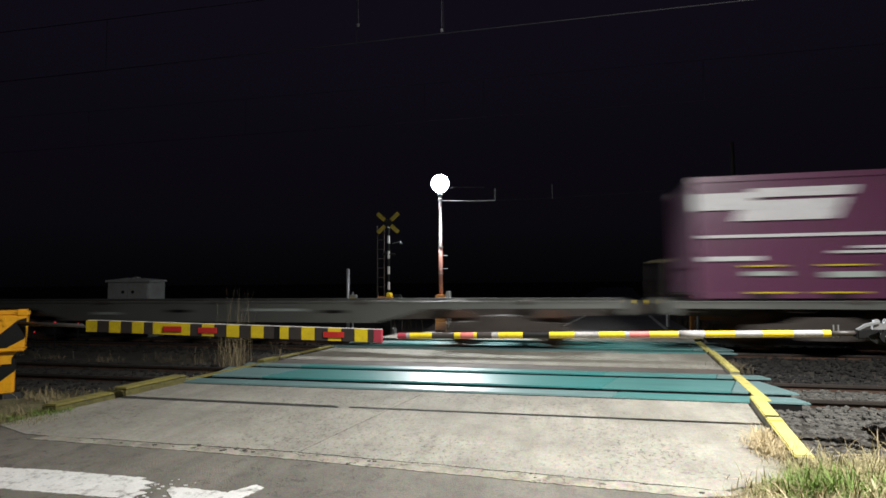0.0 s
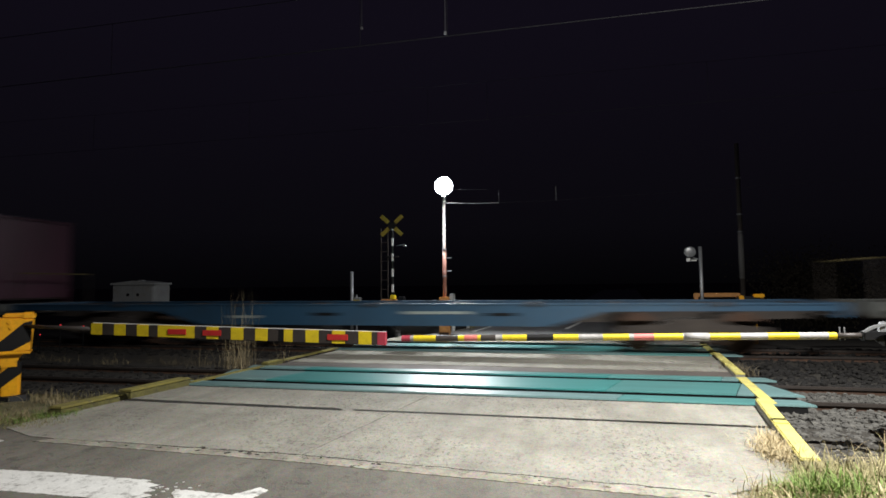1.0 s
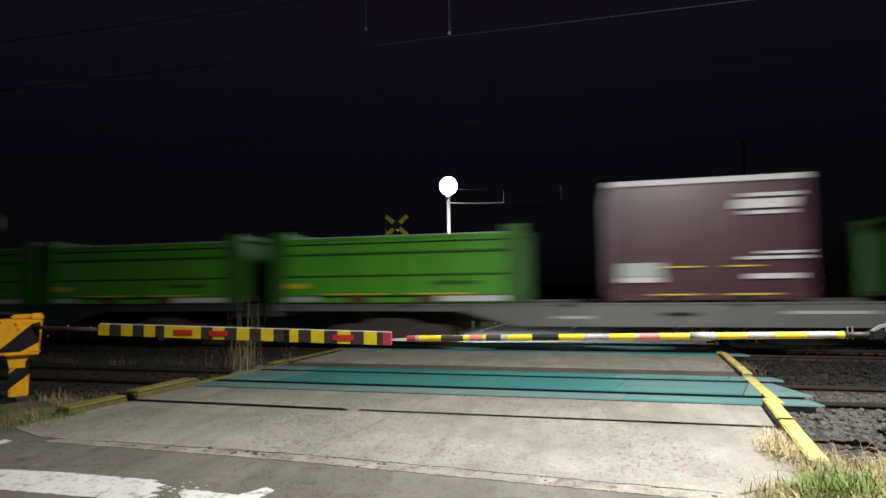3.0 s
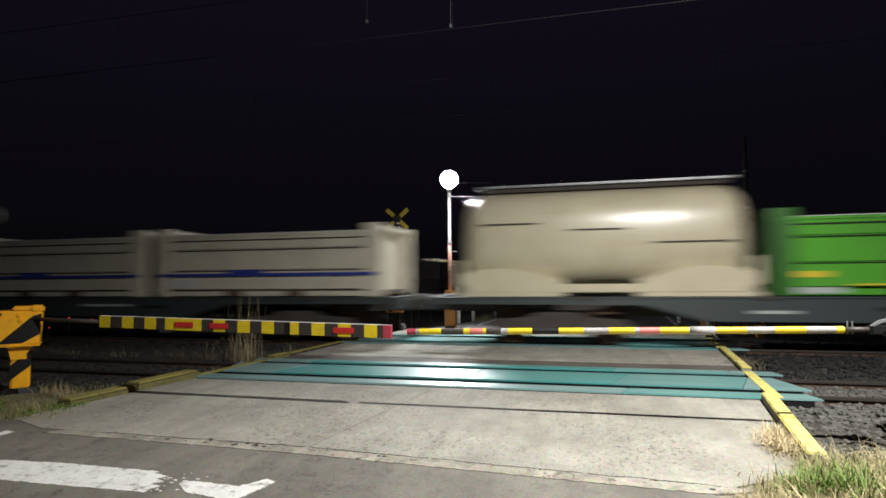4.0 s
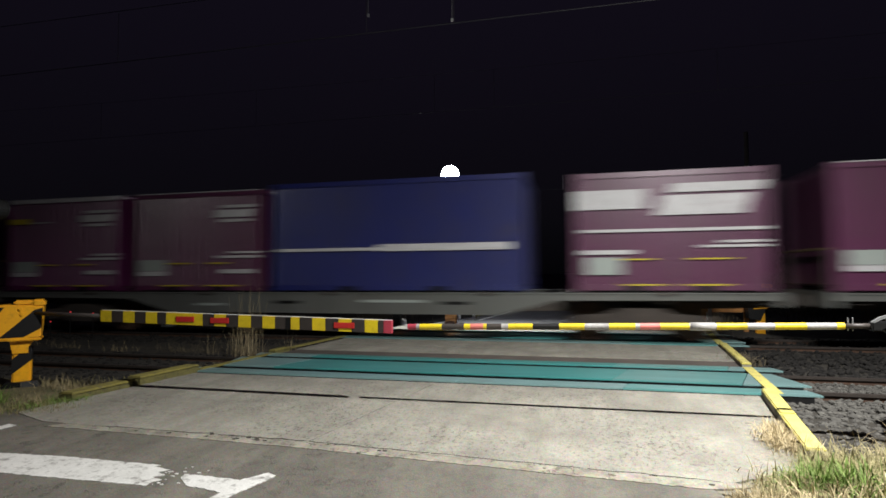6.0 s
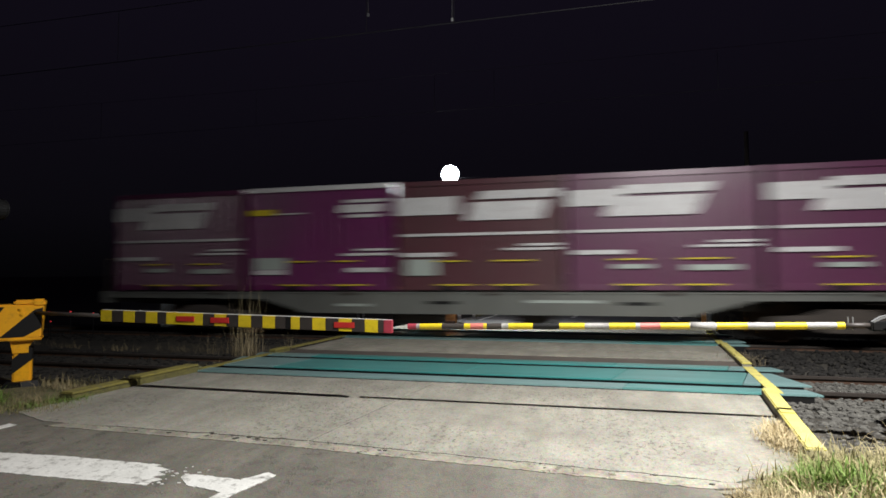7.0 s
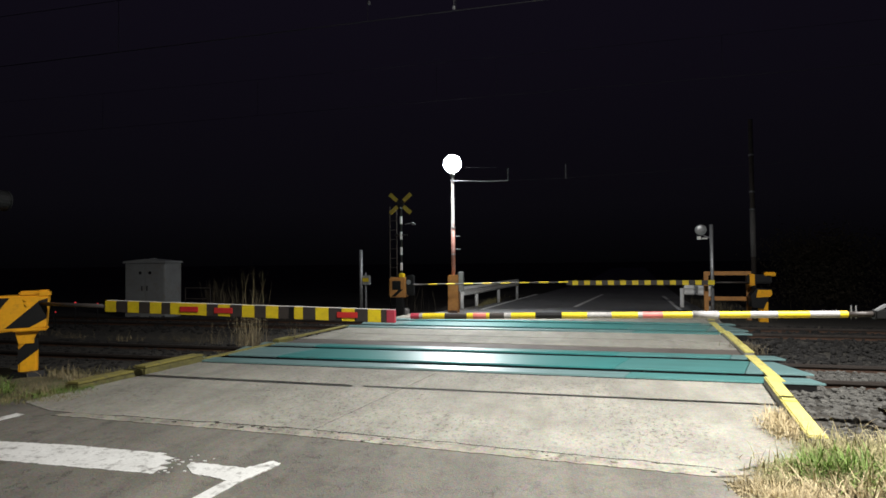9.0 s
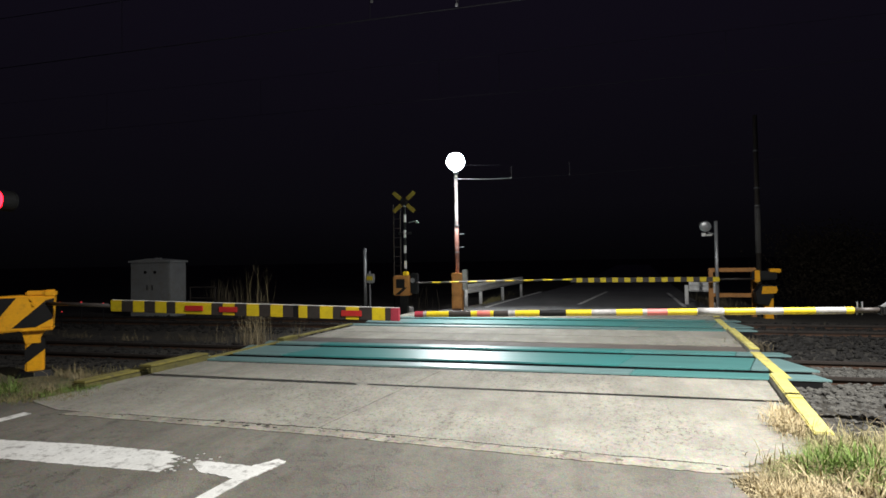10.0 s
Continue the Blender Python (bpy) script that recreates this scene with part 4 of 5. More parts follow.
def banded_container(paint, label, logo):
    """A twelve-foot container with a white upper band, a block of white lettering and a thin white line."""
    L = 3.715
    c = container_shell("freight_container", label, L, 2.5, paint, "containers on the train")
    if logo == "wide":
        mark(c, "white_band", M_TMARK, L, 0.0, 0.385, 1.72, 2.12, "white band")
        mark(c, "lettering_block", M_TMARK, L, 0.50, 0.985, 2.03, 2.21, "white lettering block", 0.08)
        mark(c, "lettering_block", M_TMARK, L, 0.43, 0.92, 1.57, 1.97, "white lettering block", 0.16)
    elif logo == "joined":
        mark(c, "white_band", M_TMARK, L, 0.0, 0.30, 1.80, 2.14, "white band")
        mark(c, "lettering_block", M_TMARK, L, 0.27, 0.775, 2.03, 2.21, "white lettering block", 0.08, -1.238)
        mark(c, "lettering_block", M_TMARK, L, 0.20, 0.73, 1.57, 1.97, "white lettering block", 0.20, -1.236)
    else:
        mark(c, "lettering_block", M_TMARK, L, 0.33, 0.80, 2.04, 2.21, "white lettering block", 0.08)
        mark(c, "lettering_block", M_TMARK, L, 0.22, 0.74, 1.54, 1.98, "white lettering block", 0.20)
    mark(c, "white_line", M_TMARK, L, 0.03, 0.99, 1.24, 1.30, "thin white line")
    mark(c, "label_bar", M_TMARK, L, 0.03, 0.32, 0.78, 0.87, "white lettering bar")
    mark(c, "label_bar", M_TMARK, L, 0.76, 0.985, 0.99, 1.04, "white lettering bar")
    mark(c, "label_bar", M_TMARK, L, 0.66, 0.985, 0.90, 0.95, "white lettering bar")
    if logo == "wide":
        mark(c, "notice_plate", M_TPLATE, L, 0.06, 0.25, 0.36, 0.72, "grey-green notice plate")
    else:
        mark(c, "label_bar", M_TPLATE, L, 0.25, 0.44, 0.48, 0.57, "pale lettering bar")
        mark(c, "label_bar", M_TPLATE, L, 0.62, 0.88, 0.44, 0.55, "pale lettering bar")
    yellow_sills(c, L, [(0.24, 0.42), (0.60, 0.82)], 0.66)
    yellow_sills(c, L, [(0.26, 0.47), (0.58, 0.80)], 0.135)
    return c


def plain_container(paint, label, white_top, amber=False):
    """A twelve-foot container with a logo block near one upper corner and a plate near the lower other one."""
    L = 3.715
    c = container_shell("freight_container", label, L, 2.5, paint, "containers on the train")
    if white_top:
        mark(c, "white_top_edge", M_TMARK, L, 0.0, 1.0, 2.39, 2.50, "white painted top edge")
    else:
        # a pale strip paints the lamplight that the top rail catches
        mark(c, "top_glint", M_TMARK, L, 0.03, 0.97, 2.478, 2.497, "painted glint along the roof edge")
    if amber:
        mark(c, "amber_mark", M_TYELLOW, L, 0.01, 0.19, 1.83, 1.97, "amber mark")
        mark(c, "white_line", M_TMARK, L, 0.20, 0.40, 1.84, 1.87)
    mark(c, "logo_block", M_TMARK, L, 0.69, 0.96, 2.07, 2.14, "white logo bar")
    mark(c, "logo_block", M_TMARK, L, 0.64, 0.94, 1.84, 2.02, "white logo bar", 0.06)
    mark(c, "logo_block", M_TMARK, L, 0.69, 0.92, 1.72, 1.79, "white logo bar")
    mark(c, "notice_plate", M_TPLATE, L, 0.05, 0.27, 0.52, 0.80, "grey-green notice plate")
    mark(c, "label_bar", M_TMARK, L, 0.05, 0.27, 0.40, 0.51, "white lettering bar")
    mark(c, "label_bar", M_TMARK, L, 0.76, 0.99, 0.94, 0.99, "white lettering bar")
    mark(c, "label_bar", M_TMARK, L, 0.67, 0.99, 0.83, 0.89, "white lettering bar")
    mark(c, "label_bar", M_TMARK, L, 0.70, 0.95, 0.45, 0.55, "white lettering bar")
    yellow_sills(c, L, [(0.28, 0.46), (0.60, 0.76)], 0.69)
    yellow_sills(c, L, [(0.22, 0.46), (0.58, 0.84)], 0.135)
    return c


def low_container(name, label, paint, post_paint, stripe):
    """A twenty-foot half-height open-top container with taller end frames."""
    L, H = 6.06, 1.52
    c = thing(name, label, "container", group="low open containers on the train")
    levels = [(0.14, 0), (0.60, 0), (0.62, 0.02), (0.65, 0.02), (0.67, 0), (1.10, 0), (1.12, 0.025), (1.17, 0.025), (1.19, 0), (1.36, 0), (1.375, 0.02), (1.395, 0.02), (1.41, 0), (H, 0)]
    for sign in (-1, 1):
        wall = bmesh.new()
        cols = [(wall.verts.new((-L / 2 + 0.2, sign * (FACE - 0.02 - d), z)), wall.verts.new((L / 2 - 0.2, sign * (FACE - 0.02 - d), z))) for z, d in levels]
        for (a, b), (p, q) in zip(cols, cols[1:]):
            wall.faces.new((a, b, q, p) if sign < 0 else (b, a, p, q))
        part("side_wall", wall, paint, c)
        for z in (0.63, 1.145, 1.385):
            part("groove", box(-L / 2 + 0.3, L / 2 - 0.3, sign * (FACE - 0.03) - 0.003, sign * (FACE - 0.03) + 0.003, z - 0.012, z + 0.014), M_BLACK, c, "dark seam")
        part("top_rail", box(-L / 2 + 0.2, L / 2 - 0.2, sign * (FACE - 0.05) - 0.05, sign * (FACE - 0.05) + 0.05, H - 0.05, H + 0.02, 0.012), paint, c)
        # the highlight along the top rail, built as a pale strip
        part("rail_glint", box(-L / 2 + 0.45, L / 2 - 0.45, sign * (FACE - 0.045) - 0.04, sign * (FACE - 0.045) + 0.04, H + 0.02, H + 0.034), M_TMARK, c, "pale strip painting the highlight on the top rail")
    for x0 in (-L / 2, L / 2 - 0.42):
        for y in (-FACE, FACE - 0.2):
            part("end_post", box(x0, x0 + 0.42, y, y + 0.2, 0.0, 1.72, 0.02), post_paint, c, "taller corner post")
            for dx in (0.08, 0.20, 0.32):
                part("post_rib", box(x0 + dx, x0 + dx + 0.035, y - 0.012, y + 0.01, 0.1, 1.64), post_paint, c)
        part("end_wall", box(x0 + 0.17, x0 + 0.23, -FACE + 0.18, FACE - 0.18, 0.1, 1.64), post_paint, c)
        part("end_beam", box(x0 + 0.06, x0 + 0.36, -FACE + 0.1, FACE - 0.1, 1.58, 1.70, 0.02), post_paint, c)
    part("floor", box(-L / 2 + 0.1, L / 2 - 0.1, -FACE + 0.05, FACE - 0.05, 0.06, 0.14), M_UNDER, c)
    part("cover", box(-L / 2 + 0.2, L / 2 - 0.2, -FACE + 0.06, FACE - 0.06, H - 0.05, H - 0.02), post_paint, c, "cover sheet")
    part("bottom_rail", box(-L / 2 + 0.1, L / 2 - 0.1, -FACE + 0.02, -FACE + 0.12, 0.02, 0.2, 0.01), paint, c)
    for f in (0.37, 0.64):
        part("fork_pocket", box((f - 0.5) * L - 0.24, (f - 0.5) * L + 0.24, -FACE + 0.012, -FACE + 0.1, 0.02, 0.17), M_RUST, c, "rusty fork pocket")
    if stripe:
        mark(c, "blue_stripe", M_STRIPE, L, 0.02, 0.98, 0.50, 0.575, "blue stripe", y=-1.245)
        mark(c, "logo_block", M_STRIPE, L, 0.34, 0.50, 0.56, 0.66, "blue lettering bar", y=-1.216)
        mark(c, "label_bar", M_TMARK, L, 0.06, 0.2, 0.25, 0.42, "white bar", y=-1.214)
    else:
        for a, b in ((0.22, 0.48), (0.56, 0.80)):
            mark(c, "yellow_line", M_TYELLOW, L, a, b, 0.2, 0.235, "yellow line", y=-1.214)
        mark(c, "amber_mark", M_TYELLOW, L, 0.03, 0.16, 0.36, 0.48, "amber mark", y=-1.214)
        mark(c, "label_bar", M_TGREENDARK, L, 0.66, 0.84, 0.42, 0.50, "dark lettering bar", y=-1.214)
        mark(c, "label_bar", M_TMARK, L, 0.68, 0.93, 0.05, 0.17, "white bar", y=-1.214)
        mark(c, "label_bar", M_TPLATE, L, 0.04, 0.20, 0.05, 0.17, "pale bar", y=-1.214)
    return c


def tank_container():
    c = thing("tank_container", "cream tank container on a steel frame", "container")
    bm = bmesh.new()
    rings = []
    bulge = lambda v: math.copysign(abs(v) ** 0.80, v)   # a squarish round section
    for x, r in ((-2.96, 0.45), (-2.92, 0.78), (-2.82, 0.98), (-2.66, 1.08), (-2.4, 1.12), (2.4, 1.12), (2.66, 1.08), (2.82, 0.98), (2.92, 0.78), (2.96, 0.45)):
        rings.append([bm.verts.new((x, r * bulge(math.cos(a * math.pi / 18)), 1.27 + r * bulge(math.sin(a * math.pi / 18)))) for a in range(36)])
    for p, q in zip(rings, rings[1:]):
        for i in range(36):
            bm.faces.new((p[i], p[(i + 1) % 36], q[(i + 1) % 36], q[i]))
    bm.faces.new(rings[0][::-1])
    bm.faces.new(rings[-1])
    bmesh.ops.recalc_face_normals(bm, faces=bm.faces)
    part("tank", bm, M_TCREAM, c, "cream steel tank with rounded ends", smooth=True)
    for x in (-2.05, 2.05):
        part("lining_seam", box(x - 0.02, x + 0.02, -1.128, -1.112, 0.55, 1.95), M_TCREAM, c, "seam of the cladding")
    for x0, x1, z in ((-2.55, -1.3, 1.56), (-0.6, 0.55, 1.40), (1.1, 2.6, 1.10)):
        part("dark_line", box(x0, x1, -1.134, -1.118, z, z + 0.03), M_UNDER, c, "dark line of small lettering")
    for s in (-1, 1):
        part("skirt", prism([(s * 3.03, 0.0), (s * 3.03, 0.40), (s * 2.7, 0.58), (s * 1.9, 0.62), (s * 1.3, 0.50), (s * 0.75, 0.34), (s * 0.75, 0.0)], -1.19, 1.19), M_TCREAM, c, "cream saddle skirt")
        for y in (-1.2, 1.08):
            part("corner_post", box(s * 2.97 - 0.06, s * 2.97 + 0.06, y, y + 0.12, 0, 0.8, 0.015), M_TCREAM, c)
    for y in (-1.2, 1.08):
        part("bottom_rail", box(-3.03, 3.03, y, y + 0.12, 0.08, 0.26, 0.015), M_TCREAM, c)
    part("walkway", box(-2.6, 2.75, -0.62, 0.30, 2.46, 2.51, 0.01), M_GALV, c, "steel walkway")
    # a dark block stands in for the shaded gap below the walkway
    part("walkway_gap", box(-2.5, 2.6, -0.55, 0.25, 2.36, 2.46), M_UNDER, c, "dark block for the shaded gap under the walkway")
    part("manhole", rod((0, 0.1, 2.36), (0, 0.1, 2.56), 0.25, n=18), M_GALV, c, "steel lid")
    return c


def navy_container():
    L = 6.06
    c = container_shell("freight_container", "navy twenty-foot container with a white stripe", L, 2.6, M_TBLUE, "containers on the train", n=24)
    mark(c, "white_line", M_TMARK, L, 0.02, 0.45, 0.95, 1.02, "white stripe")
    mark(c, "white_band", M_TMARK, L, 0.45, 0.95, 0.93, 1.09, "white stripe")
    return c


def wagon(paint, label):
    """A flat container wagon: fish-bellied side sills, cross beams, two bogies, couplers, end rails."""
    w = thing("flat_wagon", label, "wagon", group="wagons of the train")
    half = 9.75
    outline = [(-10.0, 0.92), (-10.0, 1.06), (half, 1.06), (half, 0.92), (5.4, 0.90), (4.2, 0.58), (-4.2, 0.58), (-5.4, 0.90)]
    for y in (-1.22, 1.14):
        part("side_sill", prism(outline, y, y + 0.08), paint, w)
        part("sill_lip", box(-10.0, half, y - 0.02, y + 0.10, 1.03, 1.07, 0.008), paint, w)
    part("centre_sill", prism([(-half, 0.72), (-half, 1.0), (half, 1.0), (half, 0.72), (4.5, 0.6), (-4.5, 0.6)], -0.25, 0.25), M_UNDER, w)
    for i in range(11):
        x = -9.5 + i * 1.9
        part("cross_beam", box(x - 0.09, x + 0.09, -1.14, 1.14, 0.84, 1.03), M_UNDER, w)
    for x in (-10.0, half - 0.14):
        part("end_beam", box(x, x + 0.14, -1.25, 1.25, 0.78, 1.08, 0.015), paint, w)
    for s in (-1, 1):
        part("coupler", box(s * 9.98 - 0.22, s * 9.98 + 0.22, -0.12, 0.12, 0.74, 0.98, 0.03), M_UNDER, w, "dark coupler")
    for y in (-1.1, 1.1):
        part("rail_post", rod((-9.94, y, 1.06), (-9.94, y, 1.92), 0.022, n=8), M_UNDER, w, "end rail post")
    part("end_rail", rod((-9.94, -1.1, 1.92), (-9.94, 1.1, 1.92), 0.02, n=8), M_ENDRAIL, w, "dull ochre end rail")
    for x0, x1, z0, z1 in ((1.0, 2.5, 0.84, 0.90), (-3.4, -2.6, 0.74, 0.80)):
        part("label_bar", box(x0, x1, -1.231, -1.222, z0, z1), M_TPLATE, w, "pale lettering bar")
    for x in (-0.9, 3.2):
        part("slot", box(x - 0.32, x + 0.32, -1.229, -1.219, 0.80, 0.87), M_BLACK, w, "dark slot")
    for x in (-6.6, -3.1, 0.2, 3.9, 7.6):
        part("twist_lock", box(x - 0.12, x + 0.12, -1.26, -1.10, 1.0, 1.085, 0.015), M_UNDER, w, "dark container lock")
    part("brake_reservoir", rod((-2.2, -0.75, 0.50), (-0.9, -0.75, 0.50), 0.2, n=16), M_UNDER, w)
    part("valve_box", box(0.7, 1.5, -0.95, -0.5, 0.38, 0.75, 0.03), M_UNDER, w)
    for bx in (-7.1, 7.1):
        b = part("bogie", prism([(bx - 1.5, 0.42), (bx - 1.35, 0.58), (bx - 0.7, 0.62), (bx - 0.4, 0.74), (bx + 0.4, 0.74), (bx + 0.7, 0.62), (bx + 1.35, 0.58), (bx + 1.5, 0.42), (bx + 0.75, 0.42), (bx + 0.4, 0.28), (bx - 0.4, 0.28), (bx - 0.75, 0.42)], -1.02, -0.90), M_UNDER, w, "brown bogie side frame")
        part("bogie_far_side", prism([(bx - 1.5, 0.42), (bx - 1.35, 0.58), (bx - 0.7, 0.62), (bx + 0.7, 0.62), (bx + 1.35, 0.58), (bx + 1.5, 0.42), (bx + 0.4, 0.28), (bx - 0.4, 0.28)], 0.90, 1.02), M_UNDER, b)
        part("bolster", box(bx - 0.2, bx + 0.2, -0.95, 0.95, 0.55, 0.74, 0.03), M_UNDER, b)
        for dx in (-0.16, 0.0, 0.16):
            part("spring", rod((bx + dx, -0.96, 0.32), (bx + dx, -0.96, 0.6), 0.06, n=10), M_RUST, b)
        for wx in (bx - 1.05, bx + 1.05):
            for y in (-0.60, 0.54):
                bm = rod((wx, y, 0.43), (wx, y + 0.06, 0.43), 0.40, n=28)
                rod((wx, y + (0.06 if y < 0 else -0.025), 0.43), (wx, y + (0.085 if y < 0 else 0), 0.43), 0.43, n=28, bm=bm)
                part("wheel", bm, M_RUST, b, "steel wheel")
            part("axle", rod((wx, -1.0, 0.43), (wx, 1.0, 0.43), 0.07, n=12), M_UNDER, b)
            part("axle_box", box(wx - 0.14, wx + 0.14, -1.08, -0.88, 0.32, 0.58, 0.03), M_UNDER, b)
    return w


def build_train():
    used = {}

    def place(key, make, left, length, z=DECK):
        """Puts a thing with its left end at that x at 0 s: the first as built, the others as copies."""
        x = left + length / 2
        if key not in used:
            used[key] = ob = make()
            ob.matrix_basis = pose(x, FAR_Y, z)
        else:
            ob = copy_thing(used[key], pose(x, FAR_Y, z))
        TRAIN.append((ob, x, z))
        return ob

    grey = lambda: wagon(M_DECKGREY, "grey steel container flat wagon on two bogies")
    blue = lambda: wagon(M_DECKBLUE, "faded blue steel container flat wagon on two bogies")
    slate = lambda: wagon(M_DECKSLATE, "slate-coloured steel container flat wagon on two bogies")
    for centre, kind in ((12.1, "g"), (-8.4, "g"), (-28.7, "b"), (-49.0, "g"), (-69.3, "g"), (-89.6, "s"), (-110.0, "s"), (-130.6, "g"), (-151.1, "g"), (-171.4, "g")):
        place("wagon_" + kind, {"g": grey, "b": blue, "s": slate}[kind], centre, 0.0, 0.0)
    wide = lambda: banded_container(M_PURPLE, "wine-red container with a white band and lettering block", "wide")
    band = lambda: banded_container(M_PURPLE, "wine-red container with a joined white band and lettering", "joined")
    solo = lambda: banded_container(M_PURPLE, "wine-red container with one slanted white lettering block", "solo")
    brown = lambda: banded_container(M_BROWNPURPLE, "browned wine-red container with a white band", "wide")
    plain = lambda: plain_container(M_PURPLE, "plain wine-red container with a small white logo block", False)
    pale = lambda: plain_container(M_PALEPURPLE, "sun-faded wine-red container with a small white logo block", False)
    deep = lambda: plain_container(M_DEEPPURPLE, "magenta wine container with a white top edge", True, True)
    dark = lambda: plain_container(M_DARKPURPLE, "dark wine-red container with a white top edge", True)
    rows = [("band", 2.62), ("wide", 6.4),
            ("pale", -43.22), ("deep", -47.2), ("wide", -50.88), ("plain", -54.72), ("plain", -58.52),
            ("dark", -71.53),
            ("band", -125.08), ("band", -129.0), ("deep", -132.87), ("solo", -136.65), ("plain", -140.5),
            ("wide", -145.3), ("plain", -156.4), ("deep", -160.5),
            ("band", -165.7), ("band", -169.55), ("brown", -173.35), ("deep", -177.15), ("band", -181.02)]
    makers = {"band": band, "wide": wide, "solo": solo, "brown": brown, "plain": plain, "pale": pale, "deep": deep, "dark": dark}
    for key, left in rows:
        place(key, makers[key], left, 3.715)
    green = lambda: low_container("low_container", "bright green half-height open container with end posts", M_TGREEN, M_TGREENDARK, False)
    white = lambda: low_container("low_container", "cream white half-height container with a blue stripe", M_TWHITE, M_TWHITE, True)
    for left in (-66.0, -79.35, -86.25, -92.6):
        place("green", green, left, 6.06)
    for left in (-106.72, -113.15, -119.58):
        place("white", white, left, 6.06)
    place("tank", tank_container, -98.86, 6.06)
    place("navy", navy_container, -152.4, 6.06)


build_train()


# ---- beyond the tracks
def build_far_lamp():
    lamp = thing("street_lamp", "tall rust-streaked lamp post with a blazing white lamp", "street lamp", pose(FAR_LAMP[0], FAR_LAMP[1], 0))
    part("pole", rod((0, 0, -0.2), (0, 0, 4.2), 0.052, 0.046, n=20), M_LAMPPOLE, lamp, smooth=True)
    part("sleeve", rod((0, 0, 1.0), (0, 0, 2.55), 0.062, 0.06, n=20), M_SLEEVE, lamp, "rusty lower sleeve", smooth=True)
    for z in (1.02, 1.75, 2.56, 4.02):
        part("clamp", rod((0, 0, z - 0.02), (0, 0, z + 0.02), 0.072, n=20), M_GALV, lamp, "steel band")
    for z in (1.9, 2.3):
        part("step_bolt", rod((0.08, 0, z), (0.22, 0, z), 0.012, n=8), M_GALV, lamp)
    part("neck", rod((0, 0, 4.14), (0, 0, 4.27), 0.08, 0.06, n=16), M_GALV, lamp, smooth=True)
    # the lamp as a glowing ball, its glare put into the size
    bm = bmesh.new()
    bmesh.ops.create_icosphere(bm, subdivisions=3, radius=0.275, matrix=Matrix.Translation((0, 0, FAR_LAMP[2])))
    part("glare_ball", bm, M_LAMPGLOW, lamp, "lit white lamp, swollen to the size of its glare", smooth=True)
    # a box and a tall orange cabinet at the foot
    cab = thing("control_cabinet", "orange-brown and grey control cabinet at the lamp's foot", "cabinet", pose(FAR_LAMP[0] + 0.14, FAR_LAMP[1] - 0.18, 0))
    part("body", box(-0.26, 0.06, -0.12, 0.12, -0.1, 1.12, 0.02), M_ORANGEPALE, cab, "rust-stained orange body")
    part("side_box", box(0.066, 0.20, -0.08, 0.12, 0.62, 1.22, 0.015), M_GREY, cab, "grey meter box")
    part("door_edge", box(-0.22, -0.02, -0.132, -0.118, 0.1, 1.0), M_ORANGEPALE, cab)
    part("foot", box(-0.24, 0.04, -0.16, 0.12, -0.12, 0.06, 0.01), M_RUST, cab)
    return lamp


def build_warning_signal(m, label, lit, faces=1, reach=0.36):
    """A banded mast with crossed boards, two hooded lamps and a ladder frame behind it."""
    s = thing("crossing_signal", label, "crossing signal", m, group="crossing signals")
    for i in range(14):
        z = 0.1 + i * 0.235
        part("mast_band", rod((0, 0, z), (0, 0, z + 0.235), 0.04, n=16), M_WHITE if i % 2 else M_BLACK, s)
    for lean in (-1, 1):
        bm = box(-0.44, 0.44, -0.012, 0.012, -0.06, 0.06, 0.006)
        bmesh.ops.rotate(bm, verts=bm.verts, matrix=Matrix.Rotation(radians(42 * lean), 3, "Y"))
        bmesh.ops.translate(bm, verts=bm.verts, vec=(0, faces * (0.075 + 0.014 * lean), 3.30))
        b = part("crossed_board", bm, M_OLDYELLOW, s, "yellow board with black bands")
        for d in (0.0,):
            bm = box(d - 0.13, d + 0.13, -0.016, 0.016, -0.062, 0.062)
            bmesh.ops.rotate(bm, verts=bm.verts, matrix=Matrix.Rotation(radians(42 * lean), 3, "Y"))
            bmesh.ops.translate(bm, verts=bm.verts, vec=(0, faces * (0.075 + 0.014 * lean), 3.30))
            part("black_band", bm, M_BLACK, b)
    for z in (2.35,):
        part("lamp_arm", rod((-reach, 0, z), (reach, 0, z), 0.03, n=10), M_BLACK, s)
        for i, x in enumerate((-reach, reach)):
            if not lit:
                continue
            part("back_plate", rod((x, -faces * 0.03, z), (x, -faces * 0.05, z), 0.135, n=24), M_BLACK, s, "round black back plate")
            part("hood", rod((x, -faces * 0.05, z), (x, -faces * 0.22, z), 0.13, 0.134, n=20), M_BLACK, s)
            part("lens", rod((x, -faces * 0.222, z), (x, -faces * 0.235, z), 0.125, n=20), M_REDGLOW if lit and i == 1 else M_RED, s, "red lens")
    part("base", box(-0.2, 0.2, -0.2, 0.2, -0.2, 0.12, 0.03), M_POLECONC, s)
    return s


